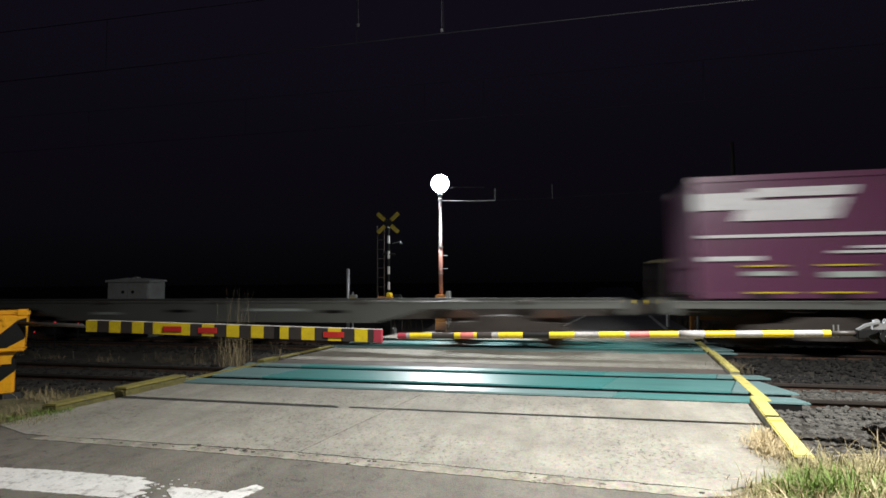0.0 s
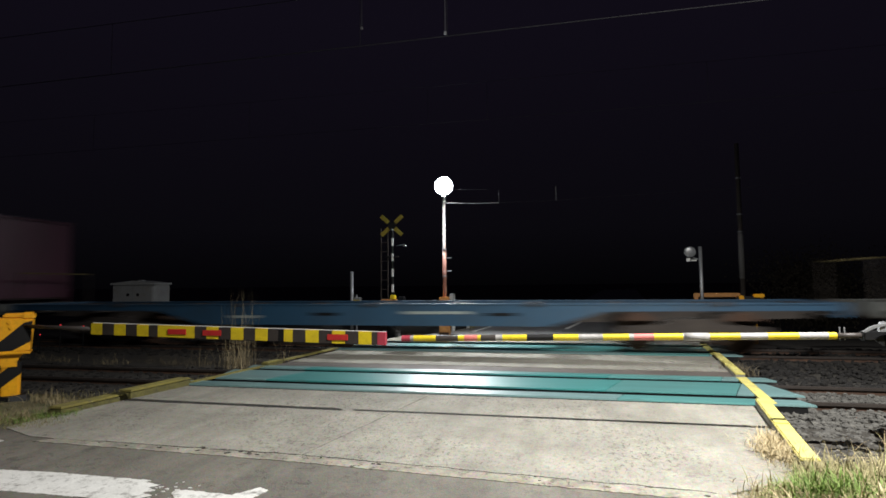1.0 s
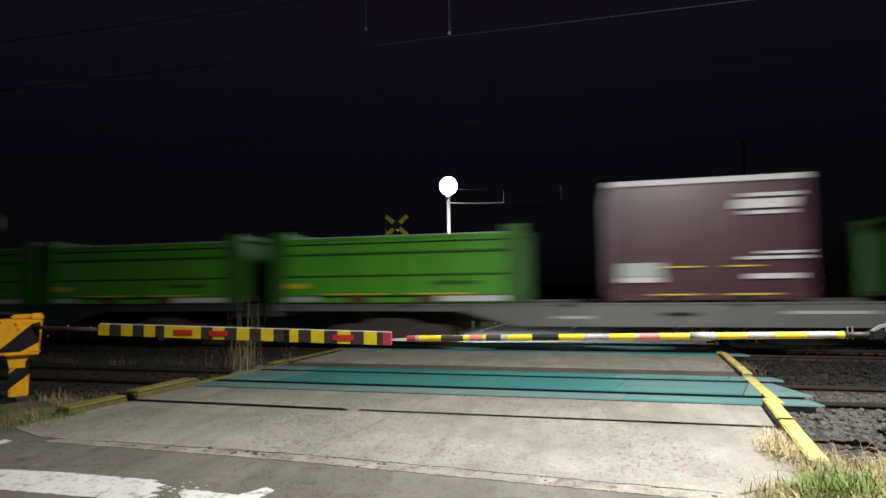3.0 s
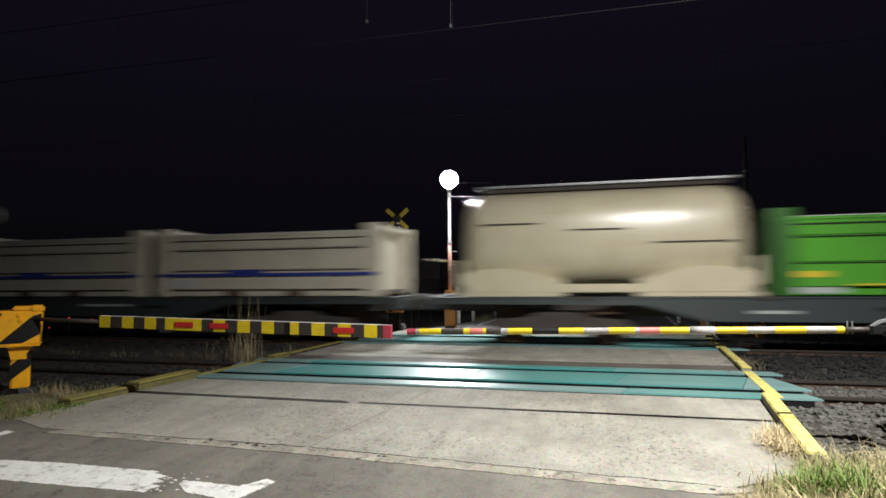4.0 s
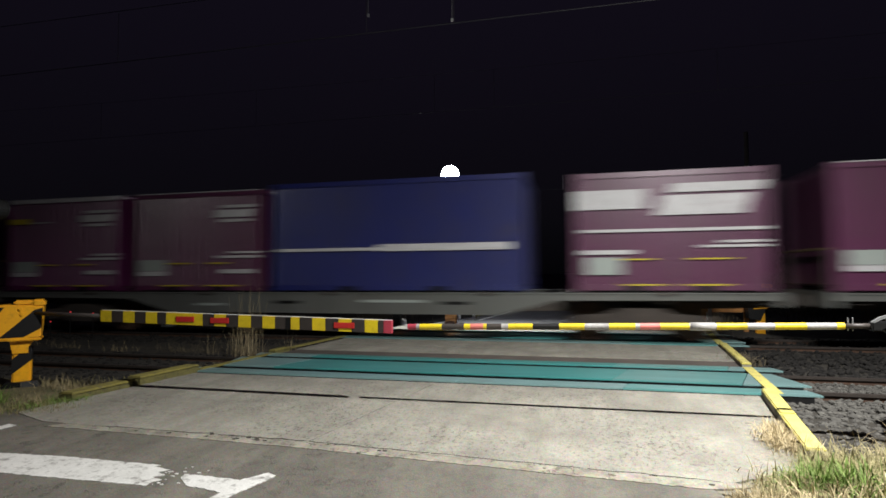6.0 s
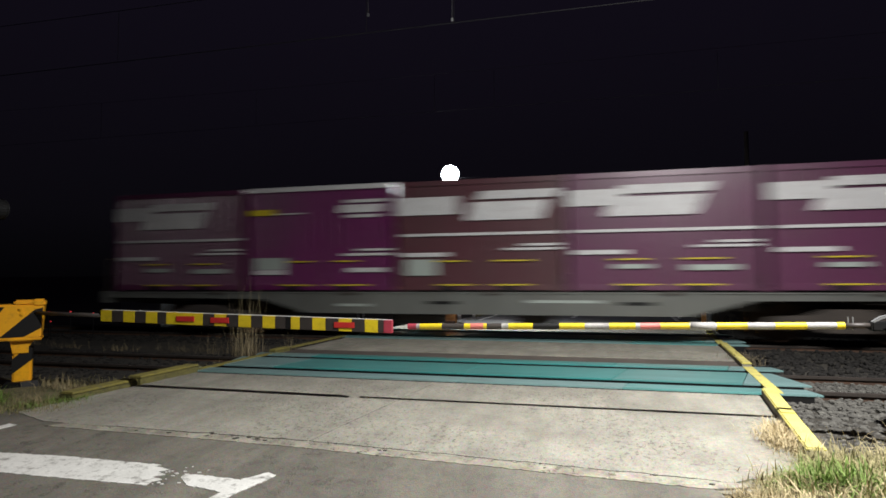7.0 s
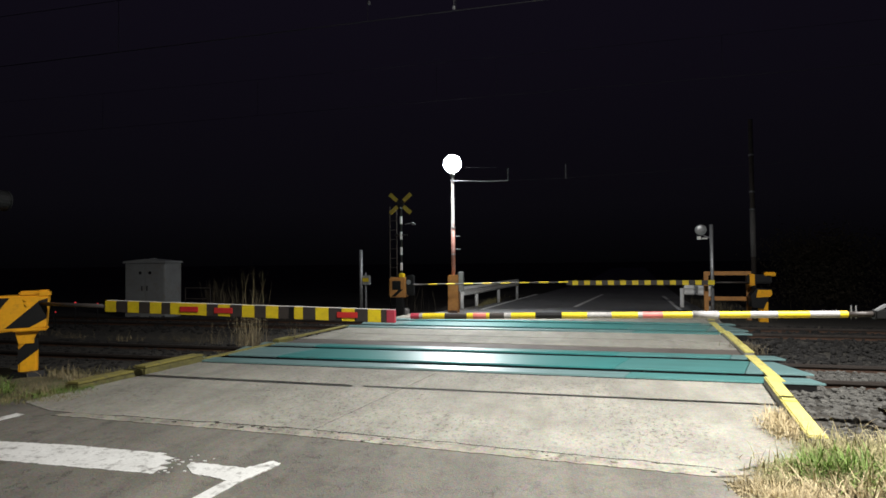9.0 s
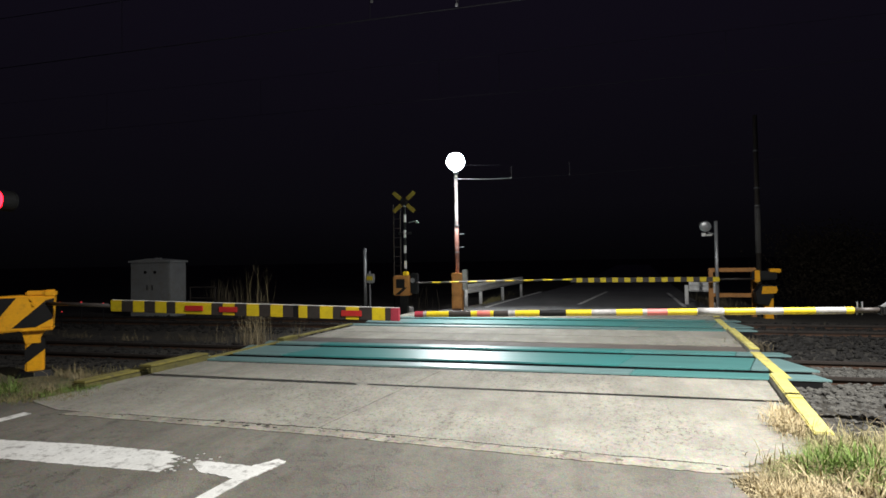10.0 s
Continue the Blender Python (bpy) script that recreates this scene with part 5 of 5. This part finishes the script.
def build_far_left():
    sig = build_warning_signal(pose(-5.16, 15.75, 0, 0, 0, 4), "banded black and white signal mast with yellow crossed boards", False, -1, 0.2)
    ladder = thing("ladder_frame", "thin dark steel ladder frame beside the signal mast", "ladder", pose(-5.42, 15.95, 0))
    for x in (-0.17, 0.05):
        part("stile", rod((x, 0, -0.2), (x, 0, 3.25), 0.018, n=8), M_UNDER, ladder)
    for i in range(11):
        part("rung", rod((-0.17, 0, 0.2 + i * 0.29), (0.05, 0, 0.2 + i * 0.29), 0.01, n=6), M_UNDER, ladder)
    bell = thing("signal_bell", "small grey warning bell bracket on the signal mast", "bell", pose(-4.80, 15.7, 2.72))
    part("bracket", rod((-0.22, 0, -0.05), (0.05, 0, 0.0), 0.012, n=8), M_GALV, bell)
    part("gong", rod((0.02, 0, -0.03), (0.10, 0, -0.06), 0.05, 0.02, n=14), M_GALV, bell, "pale metal gong")
    # the far barrier machine of that side
    g = thing("barrier_machine", "orange barrier machine with a black striped front", "barrier machine", pose(-5.0, 15.15, 0), group="far barriers")
    part("case", box(-0.30, 0.20, -0.16, 0.16, 0.50, 1.08, 0.03), M_ORANGEPALE, g, "faded orange case")
    part("window", box(-0.20, 0.06, -0.168, -0.15, 0.72, 0.98), M_BLACK, g, "black panel")
    part("stripe", prism([(-0.22, 0.53), (-0.10, 0.53), (0.14, 0.74), (0.02, 0.74)], -0.168, -0.158), M_BLACK, g, "black warning stripe")
    part("post", box(-0.12, 0.10, -0.1, 0.1, -0.15, 0.52, 0.02), M_BLACK, g)
    part("top_cap", box(-0.02, 0.12, -0.1, 0.1, 1.08, 1.20, 0.02), M_YELLOW, g, "yellow cap")
    part("counterweight", box(0.20, 0.42, -0.1, 0.1, 0.55, 1.15, 0.03), M_BLACK, g)
    part("hub", rod((0.28, -0.12, 0.94), (0.28, 0.12, 0.94), 0.07, n=14), M_GALV, g)
    Y, D = M_YELLOW, M_BOOMDARK
    edges = [-4.40 + i * 0.262 for i in range(17)]
    striped_boom("barrier_boom", "slender far barrier boom banded yellow and black, lowered", edges[0], edges[-1], 15.1, 0.87, 0.94,
                 bands_between(edges, [D, Y] * 8, 0.021), True, -4.75, "far barriers")
    post = thing("marker_post", "thin grey steel post with a small yellow box", "post", pose(-6.62, 16.1, 0))
    part("pole", rod((0, 0, -0.2), (0, 0, 1.93), 0.055, n=14), M_GALV, post, smooth=True)
    part("stay", rod((0.14, 0.05, -0.2), (0.14, 0.05, 1.2), 0.03, n=10), M_GALV, post)
    part("junction_box", box(0.06, 0.30, -0.07, 0.07, 0.82, 1.12, 0.015), M_GREY, post, "grey box")
    part("yellow_face", box(0.08, 0.28, -0.078, -0.068, 0.92, 1.04), M_YELLOW, post, "yellow notice")


def build_relay_cabinet():
    c = thing("relay_cabinet", "dull pale grey double-door railway relay cabinet with a pitched lid", "cabinet", pose(-13.38, 14.96, 0, 0, 0, 10))
    part("body", box(-0.66, 0.66, -0.47, 0.47, -0.3, 1.58, 0.015), M_CABINET, c)
    for x0, x1 in ((-0.635, -0.005), (0.005, 0.635)):
        d = part("door", box(x0, x1, -0.49, -0.468, 0.0, 1.55, 0.008), M_CABINET, c)
        hx = x1 - 0.09 if x0 < -0.3 else x0 + 0.07
        part("handle", box(hx, hx + 0.025, -0.515, -0.488, 0.70, 0.86, 0.006), M_BLACK, d, "dark handle")
        part("vent", rod((hx - 0.05 if x0 < -0.3 else hx + 0.1, -0.498, 1.27), (hx - 0.05 if x0 < -0.3 else hx + 0.1, -0.487, 1.27), 0.05, n=16), M_BLACK, d, "round dark vent")
    part("lid", prism([(-0.71, 1.58), (0.71, 1.58), (0.69, 1.64), (0.0, 1.71), (-0.69, 1.64)], -0.52, 0.52), M_GREY, c, "grey sloping lid")
    part("lid_knob", box(-0.08, 0.06, -0.1, 0.1, 1.70, 1.74, 0.008), M_CABINET, c)
    r = thing("hand_rail", "thin dark steel pipe railing beside the relay cabinet", "railing", pose(-12.7, 15.6, 0))
    for x in (0.0, 0.97):
        part("post", rod((x, 0, -0.6), (x, 0, 0.74), 0.018, n=8), M_UNDER, r)
    for z in (0.38, 0.74):
        part("bar", rod((0, 0, z), (0.97, 0, z), 0.018, n=8), M_UNDER, r)


def build_guard_rail(name, label, points, z):
    g = thing(name, label, "guard rail")
    for (x0, y0), (x1, y1) in zip(points, points[1:]):
        d = Vector((x1 - x0, y1 - y0, 0))
        n = Vector((d.y, -d.x, 0)).normalized()
        bm = bmesh.new()
        prof = [(0.0, 0.0), (0.03, 0.05), (0.0, 0.10), (0.0, 0.16), (0.03, 0.21), (0.0, 0.30), (-0.012, 0.30), (-0.012, 0.0)]
        ends = []
        for x, y in ((x0, y0), (x1, y1)):
            ends.append([bm.verts.new((x + n.x * a, y + n.y * a, z + b)) for a, b in prof])
        k = len(prof)
        for i in range(k):
            bm.faces.new((ends[0][i], ends[0][(i + 1) % k], ends[1][(i + 1) % k], ends[1][i]))
        bm.faces.new(ends[0][::-1])
        bm.faces.new(ends[1])
        bmesh.ops.recalc_face_normals(bm, faces=bm.faces)
        part("beam", bm, M_WHITE, g, "white corrugated beam")
    for x, y in points:
        part("post", rod((x - 0.07, y + 0.02, -0.3), (x - 0.07, y + 0.02, z + 0.2), 0.06, n=14), M_WHITE, g, smooth=True)
    return g


def build_far_right():
    gate = thing("gate_frame", "orange steel guard frame beside the barrier", "frame", pose(0, 16.3, 0))
    for x in (3.48, 4.54):
        part("post", box(x - 0.055, x + 0.055, -0.05, 0.05, -0.2, 1.18, 0.012), M_ORANGEPALE, gate)
    for z in (0.38, 1.07):
        part("bar", box(3.43, 4.60, -0.055, 0.055, z, z + 0.11, 0.012), M_ORANGEPALE, gate)
    g = thing("barrier_machine", "amber and black barrier machine beside the orange frame", "barrier machine", pose(4.70, 15.95, 0), group="far barriers")
    part("case", prism([(-0.22, 0.25), (0.05, 0.20), (0.20, 0.55), (0.26, 0.62), (0.26, 0.72), (-0.10, 0.74), (-0.25, 0.55)], -0.15, 0.15), M_BLACK, g, "black case")
    part("face", prism([(-0.12, 0.50), (0.22, 0.52), (0.26, 0.60), (0.24, 0.70), (-0.08, 0.70)], -0.162, -0.148), M_ORANGE, g, "amber panel")
    part("post", box(-0.02, 0.18, -0.1, 0.1, -0.2, 0.42, 0.02), M_ORANGE, g)
    part("stripe", prism([(-0.02, 0.28), (0.18, 0.40), (0.18, 0.46), (-0.02, 0.40)], -0.106, 0.106), M_BLACK, g)
    part("arm", box(-0.3, 0.30, -0.06, 0.06, 0.86, 1.10, 0.03), M_BLACK, g, "black arm housing")
    part("cap", box(0.12, 0.38, -0.08, 0.08, 1.05, 1.16, 0.02), M_ORANGE, g, "amber cap")
    part("bracket", box(-0.24, -0.12, -0.1, 0.1, 0.8, 1.12, 0.02), M_ORANGE, g)
    Y, D = M_YELLOW, M_BOOMDARK
    edges = [-0.27 + i * 0.1615 for i in range(25)]
    striped_boom("barrier_boom", "far barrier boom with close yellow and dark bands, lowered", edges[0], edges[-1], 15.9, 0.885, 0.89,
                 bands_between(edges, [D, Y] * 12, 0.062), False, 4.4, "far barriers")
    m = thing("round_mirror_post", "round mirror and small plate on a slim grey post", "road mirror", pose(3.62, 16.2, 0))
    part("pole", rod((0, 0, -0.2), (0, 0, 2.47), 0.045, n=14), M_GALV, m, smooth=True)
    part("arm", rod((0, 0, 2.10), (-0.20, 0, 2.16), 0.015, n=8), M_GALV, m)
    bm = bmesh.new()
    rod((-0.26, 0.02, 2.33), (-0.26, 0.06, 2.33), 0.15, 0.13, n=28, bm=bm)
    part("housing", bm, M_GREY, m, "grey mirror housing")
    bm = bmesh.new()
    bmesh.ops.create_uvsphere(bm, u_segments=24, v_segments=12, radius=0.145, matrix=Matrix.Translation((-0.26, 0.02, 2.33)) @ Matrix.Diagonal((1, 0.2, 1, 1)))
    part("mirror", bm, M_GLASS, m, "bulging round mirror", smooth=True)
    part("plate", box(-0.36, -0.26, 0.0, 0.02, 2.06, 2.15), M_WHITE, m, "small white plate")
    part("plate", box(-0.24, -0.10, 0.0, 0.02, 2.07, 2.11), M_WHITE, m, "small white plate")
    build_guard_rail("guard_rail", "short white guard rail by the far road", [(3.35, 18.7), (4.05, 18.3)], 0.40)
    pole = thing("utility_pole", "tall concrete utility pole with steel bands", "utility pole", pose(6.75, 23.5, 0))
    # light falloff is put into the colours: dark shaft above, paler sleeve below
    part("shaft", rod((0, 0, -0.4), (0, 0, 7.0), 0.095, 0.08, n=20), M_RUBBER, pole, "shaft coloured dark for its unlit upper part", smooth=True)
    for z in (3.45, 4.15, 5.6):
        part("band", rod((0, 0, z - 0.03), (0, 0, z + 0.03), 0.104, n=20), M_GALV, pole, "steel band")
    part("cover", rod((0, 0, 1.6), (0, 0, 3.4), 0.10, 0.098, n=20), M_POLECONC, pole, "grey sleeve, pale for the lit part of the pole", smooth=True)


def build_bush(name, x, y, w, d, h, count, seed, label):
    """A bush: thin stems that fork, with many small leaves round them."""
    rng = np.random.default_rng(seed)
    b = thing(name, label, "bush", pose(x, y, -0.6))
    tips = []
    for _ in range(16):
        a = Vector((rng.normal() * w * 0.3, rng.normal() * d * 0.3, 0))
        c = a + Vector((rng.normal() * 0.3, rng.normal() * 0.3, h * rng.uniform(0.45, 0.7)))
        stem = rod(a, c, 0.018, 0.01, n=6)
        for _ in range(3):
            e = c + Vector((rng.normal() * 0.35, rng.normal() * 0.35, h * rng.uniform(0.12, 0.4)))
            rod(c, e, 0.012, 0.005, n=5, bm=stem)
            tips += [e, (c + e) / 2]
        part("stem", stem, M_BUSH, b)
    pieces = []
    quad = np.array([[0, 1, 2, 3]])
    for _ in range(count):
        t = tips[rng.integers(len(tips))]
        p = np.array(t) + rng.normal(size=3) * np.array([0.45, 0.4, 0.35])
        if rng.random() < 0.6:
            p[2] *= rng.uniform(0.15, 0.95)
        p[2] = max(p[2], 0.1)
        u, v = rng.normal(size=3), rng.normal(size=3)
        u /= np.linalg.norm(u)
        v -= u * (u @ v)
        v /= np.linalg.norm(v)
        s = rng.uniform(0.03, 0.07)
        pieces.append((np.array([p - u * s, p + v * s * 0.5, p + u * s, p - v * s * 0.5]), quad))
    heap("leaves", pieces, M_BUSH, parent=b)
    return b


def tube(points, r, n=6):
    """One tube through the points, which run along x."""
    bm = bmesh.new()
    rings = [[bm.verts.new(Vector(p) + Vector((0, r * math.cos(k * math.tau / n), r * math.sin(k * math.tau / n)))) for k in range(n)] for p in points]
    for p, q in zip(rings, rings[1:]):
        for k in range(n):
            bm.faces.new((p[k], p[(k + 1) % n], q[(k + 1) % n], q[k]))
    bmesh.ops.recalc_face_normals(bm, faces=bm.faces)
    return bm


def build_wires():
    def wire(name, label, points, r, extra=(), material=None):
        w = thing(name, label, "overhead wire")
        bm = tube(points, r)
        part("wire", bm, material or M_WIRE, w)
        for a, b in extra:
            part("dropper", rod(a, b, 0.004, n=6), material or M_PALEWIRE, w, "thin hanging rod")
        return w

    for cy in (NEAR_Y, FAR_Y):
        sag = lambda x: 6.45 + 0.00035 * (x - 4) ** 2
        drops = [((x, cy, 5.52), (x, cy, sag(x))) for x in (-18.5, -13.4, -8.3, -3.3, -1.8, 3.2, 8.2)]
        wire("contact_wire", "thin contact wire above the track", [(-45, cy, 5.52), (25, cy, 5.52)], 0.007 if cy < 10 else 0.004, drops, M_WIRE)
        xs = [-45 + i * 5 for i in range(15)]
        wire("messenger_wire", "thin carrying wire above the contact wire", [(x, cy, sag(x)) for x in xs], 0.006 if cy < 10 else 0.003)
    for x in (-45, 25):
        mast = thing("catenary_mast", "concrete mast with steel brackets holding the overhead wires", "mast", pose(x, 15.9, 0), group="catenary masts")
        part("shaft", rod((0, 0, -0.5), (0, 0, 8.0), 0.17, 0.13, n=16), M_POLECONC, mast, smooth=True)
        for y in (NEAR_Y - 15.9, FAR_Y - 15.9):
            part("bracket", rod((0, 0, 6.9), (0, y, 5.53), 0.03, n=8), M_GALV, mast)
            part("hanger", rod((0, y, 5.50), (0, y, 7.34), 0.02, n=8), M_GALV, mast)
    for x, low in ((-3.27, 5.82), (-1.83, 5.57)):
        hanger = thing("wire_hanger", "pale steel rod hanging from the carrying wire", "wire hanger", pose(x, NEAR_Y, 0), group="pale wire hangers")
        part("rod", rod((0, 0, low), (0, 0, 6.45 + 0.00035 * (x - 4) ** 2), 0.0045, n=8), M_CABLE, hanger)
        part("clip", box(-0.02, 0.02, -0.012, 0.012, low - 0.02, low + 0.03, 0.004), M_GALV, hanger, "small wire clip")
    z = 4.0
    wire("service_wire", "thin cable strung from the lamp post", [(-3.65, 16.2, z), (-2.6, 16.25, z - 0.05), (-1.95, 16.3, z - 0.05)], 0.012,
         [((-1.95, 16.3, z - 0.06), (-1.95, 16.3, z + 0.32))], M_PALEWIRE)
    wire("service_wire", "thin bracket wire beside the lamp", [(-3.6, 16.2, z + 0.42), (-2.3, 16.25, z + 0.36)], 0.005)
    wire("service_wire", "barely visible cable carrying a pale rod", [(-1.95, 16.3, z - 0.05), (-0.25, 16.3, z - 0.05), (9, 16.4, z + 0.2)], 0.003, [((-0.25, 16.3, z - 0.06), (-0.25, 16.3, z + 0.36))])


def build_near_lamp():
    x, y, z = NEAR_LAMP
    lamp = thing("street_lamp", "tall steel lamp post leaning its lamp over the road", "street lamp", pose(4.4, 2.9, 0))
    part("pole", rod((0, 0, -0.2), (0, 0, z + 0.2), 0.08, 0.06, n=16), M_GALV, lamp, smooth=True)
    part("arm", rod((0, 0, z + 0.15), (x - 4.4, y - 2.9, z + 0.22), 0.03, n=10), M_GALV, lamp, smooth=True)
    part("head", box(x - 4.55, x - 4.25, y - 3.1, y - 2.7, z + 0.06, z + 0.22, 0.03), M_GREY, lamp, "grey lamp head")


def build_distance():
    for x, y, z, r in [(-13.3, 11.4, 0.55, 0.022), (-12.6, 11.4, 0.56, 0.026), (-12.1, 11.6, 0.52, 0.02), (-13.0, 11.2, 0.33, 0.02)]:
        d = thing("trackside_marker", "tiny red marker light on a thin trackside stake", "marker light", pose(x, y, 0), group="trackside markers")
        bm = bmesh.new()
        bmesh.ops.create_icosphere(bm, subdivisions=1, radius=r, matrix=Matrix.Translation((0, 0, z)))
        part("bulb", bm, M_DISTANT, d, "red light")
        part("stake", rod((0, 0, -0.3), (0, 0, z), 0.012, n=6), M_BLACK, d)


build_far_lamp()
build_far_left()
build_relay_cabinet()
build_guard_rail("guard_rail", "white corrugated guard rail on round posts along the far road", [(-3.55, 17.3), (-3.3, 18.6), (-2.98, 21.8), (-2.55, 24.8)], 0.42)
build_far_right()
build_bush("bush", 9.6, 24.5, 3.0, 1.4, 3.0, 14000, 71, "dark leafless-looking bush beyond the far road")
build_bush("bush", 14.0, 25.5, 3.2, 1.4, 2.9, 12000, 72, "dark bush beyond the far road")
build_wires()
build_near_lamp()
build_warning_signal(pose(-7.90, 5.45, 0, 0, 0, 0), "signal mast with one red warning lamp lit", True, 1, 0.785)
build_distance()


def motions():
    """The train runs past; just after 5 s it gains most of a metre on its even speed."""
    gain = lambda t: 0.75 * min(1.0, max(0.0, (t - 5.0) / 0.2))
    times = [i * 0.5 for i in range(21)] + [4.8, 4.9, 5.1, 5.2, 5.3]
    for ob, x, z in TRAIN:
        walk(ob, [(t, pose(x + SPEED * t + gain(t), FAR_Y, z)) for t in sorted(times)])


motions()
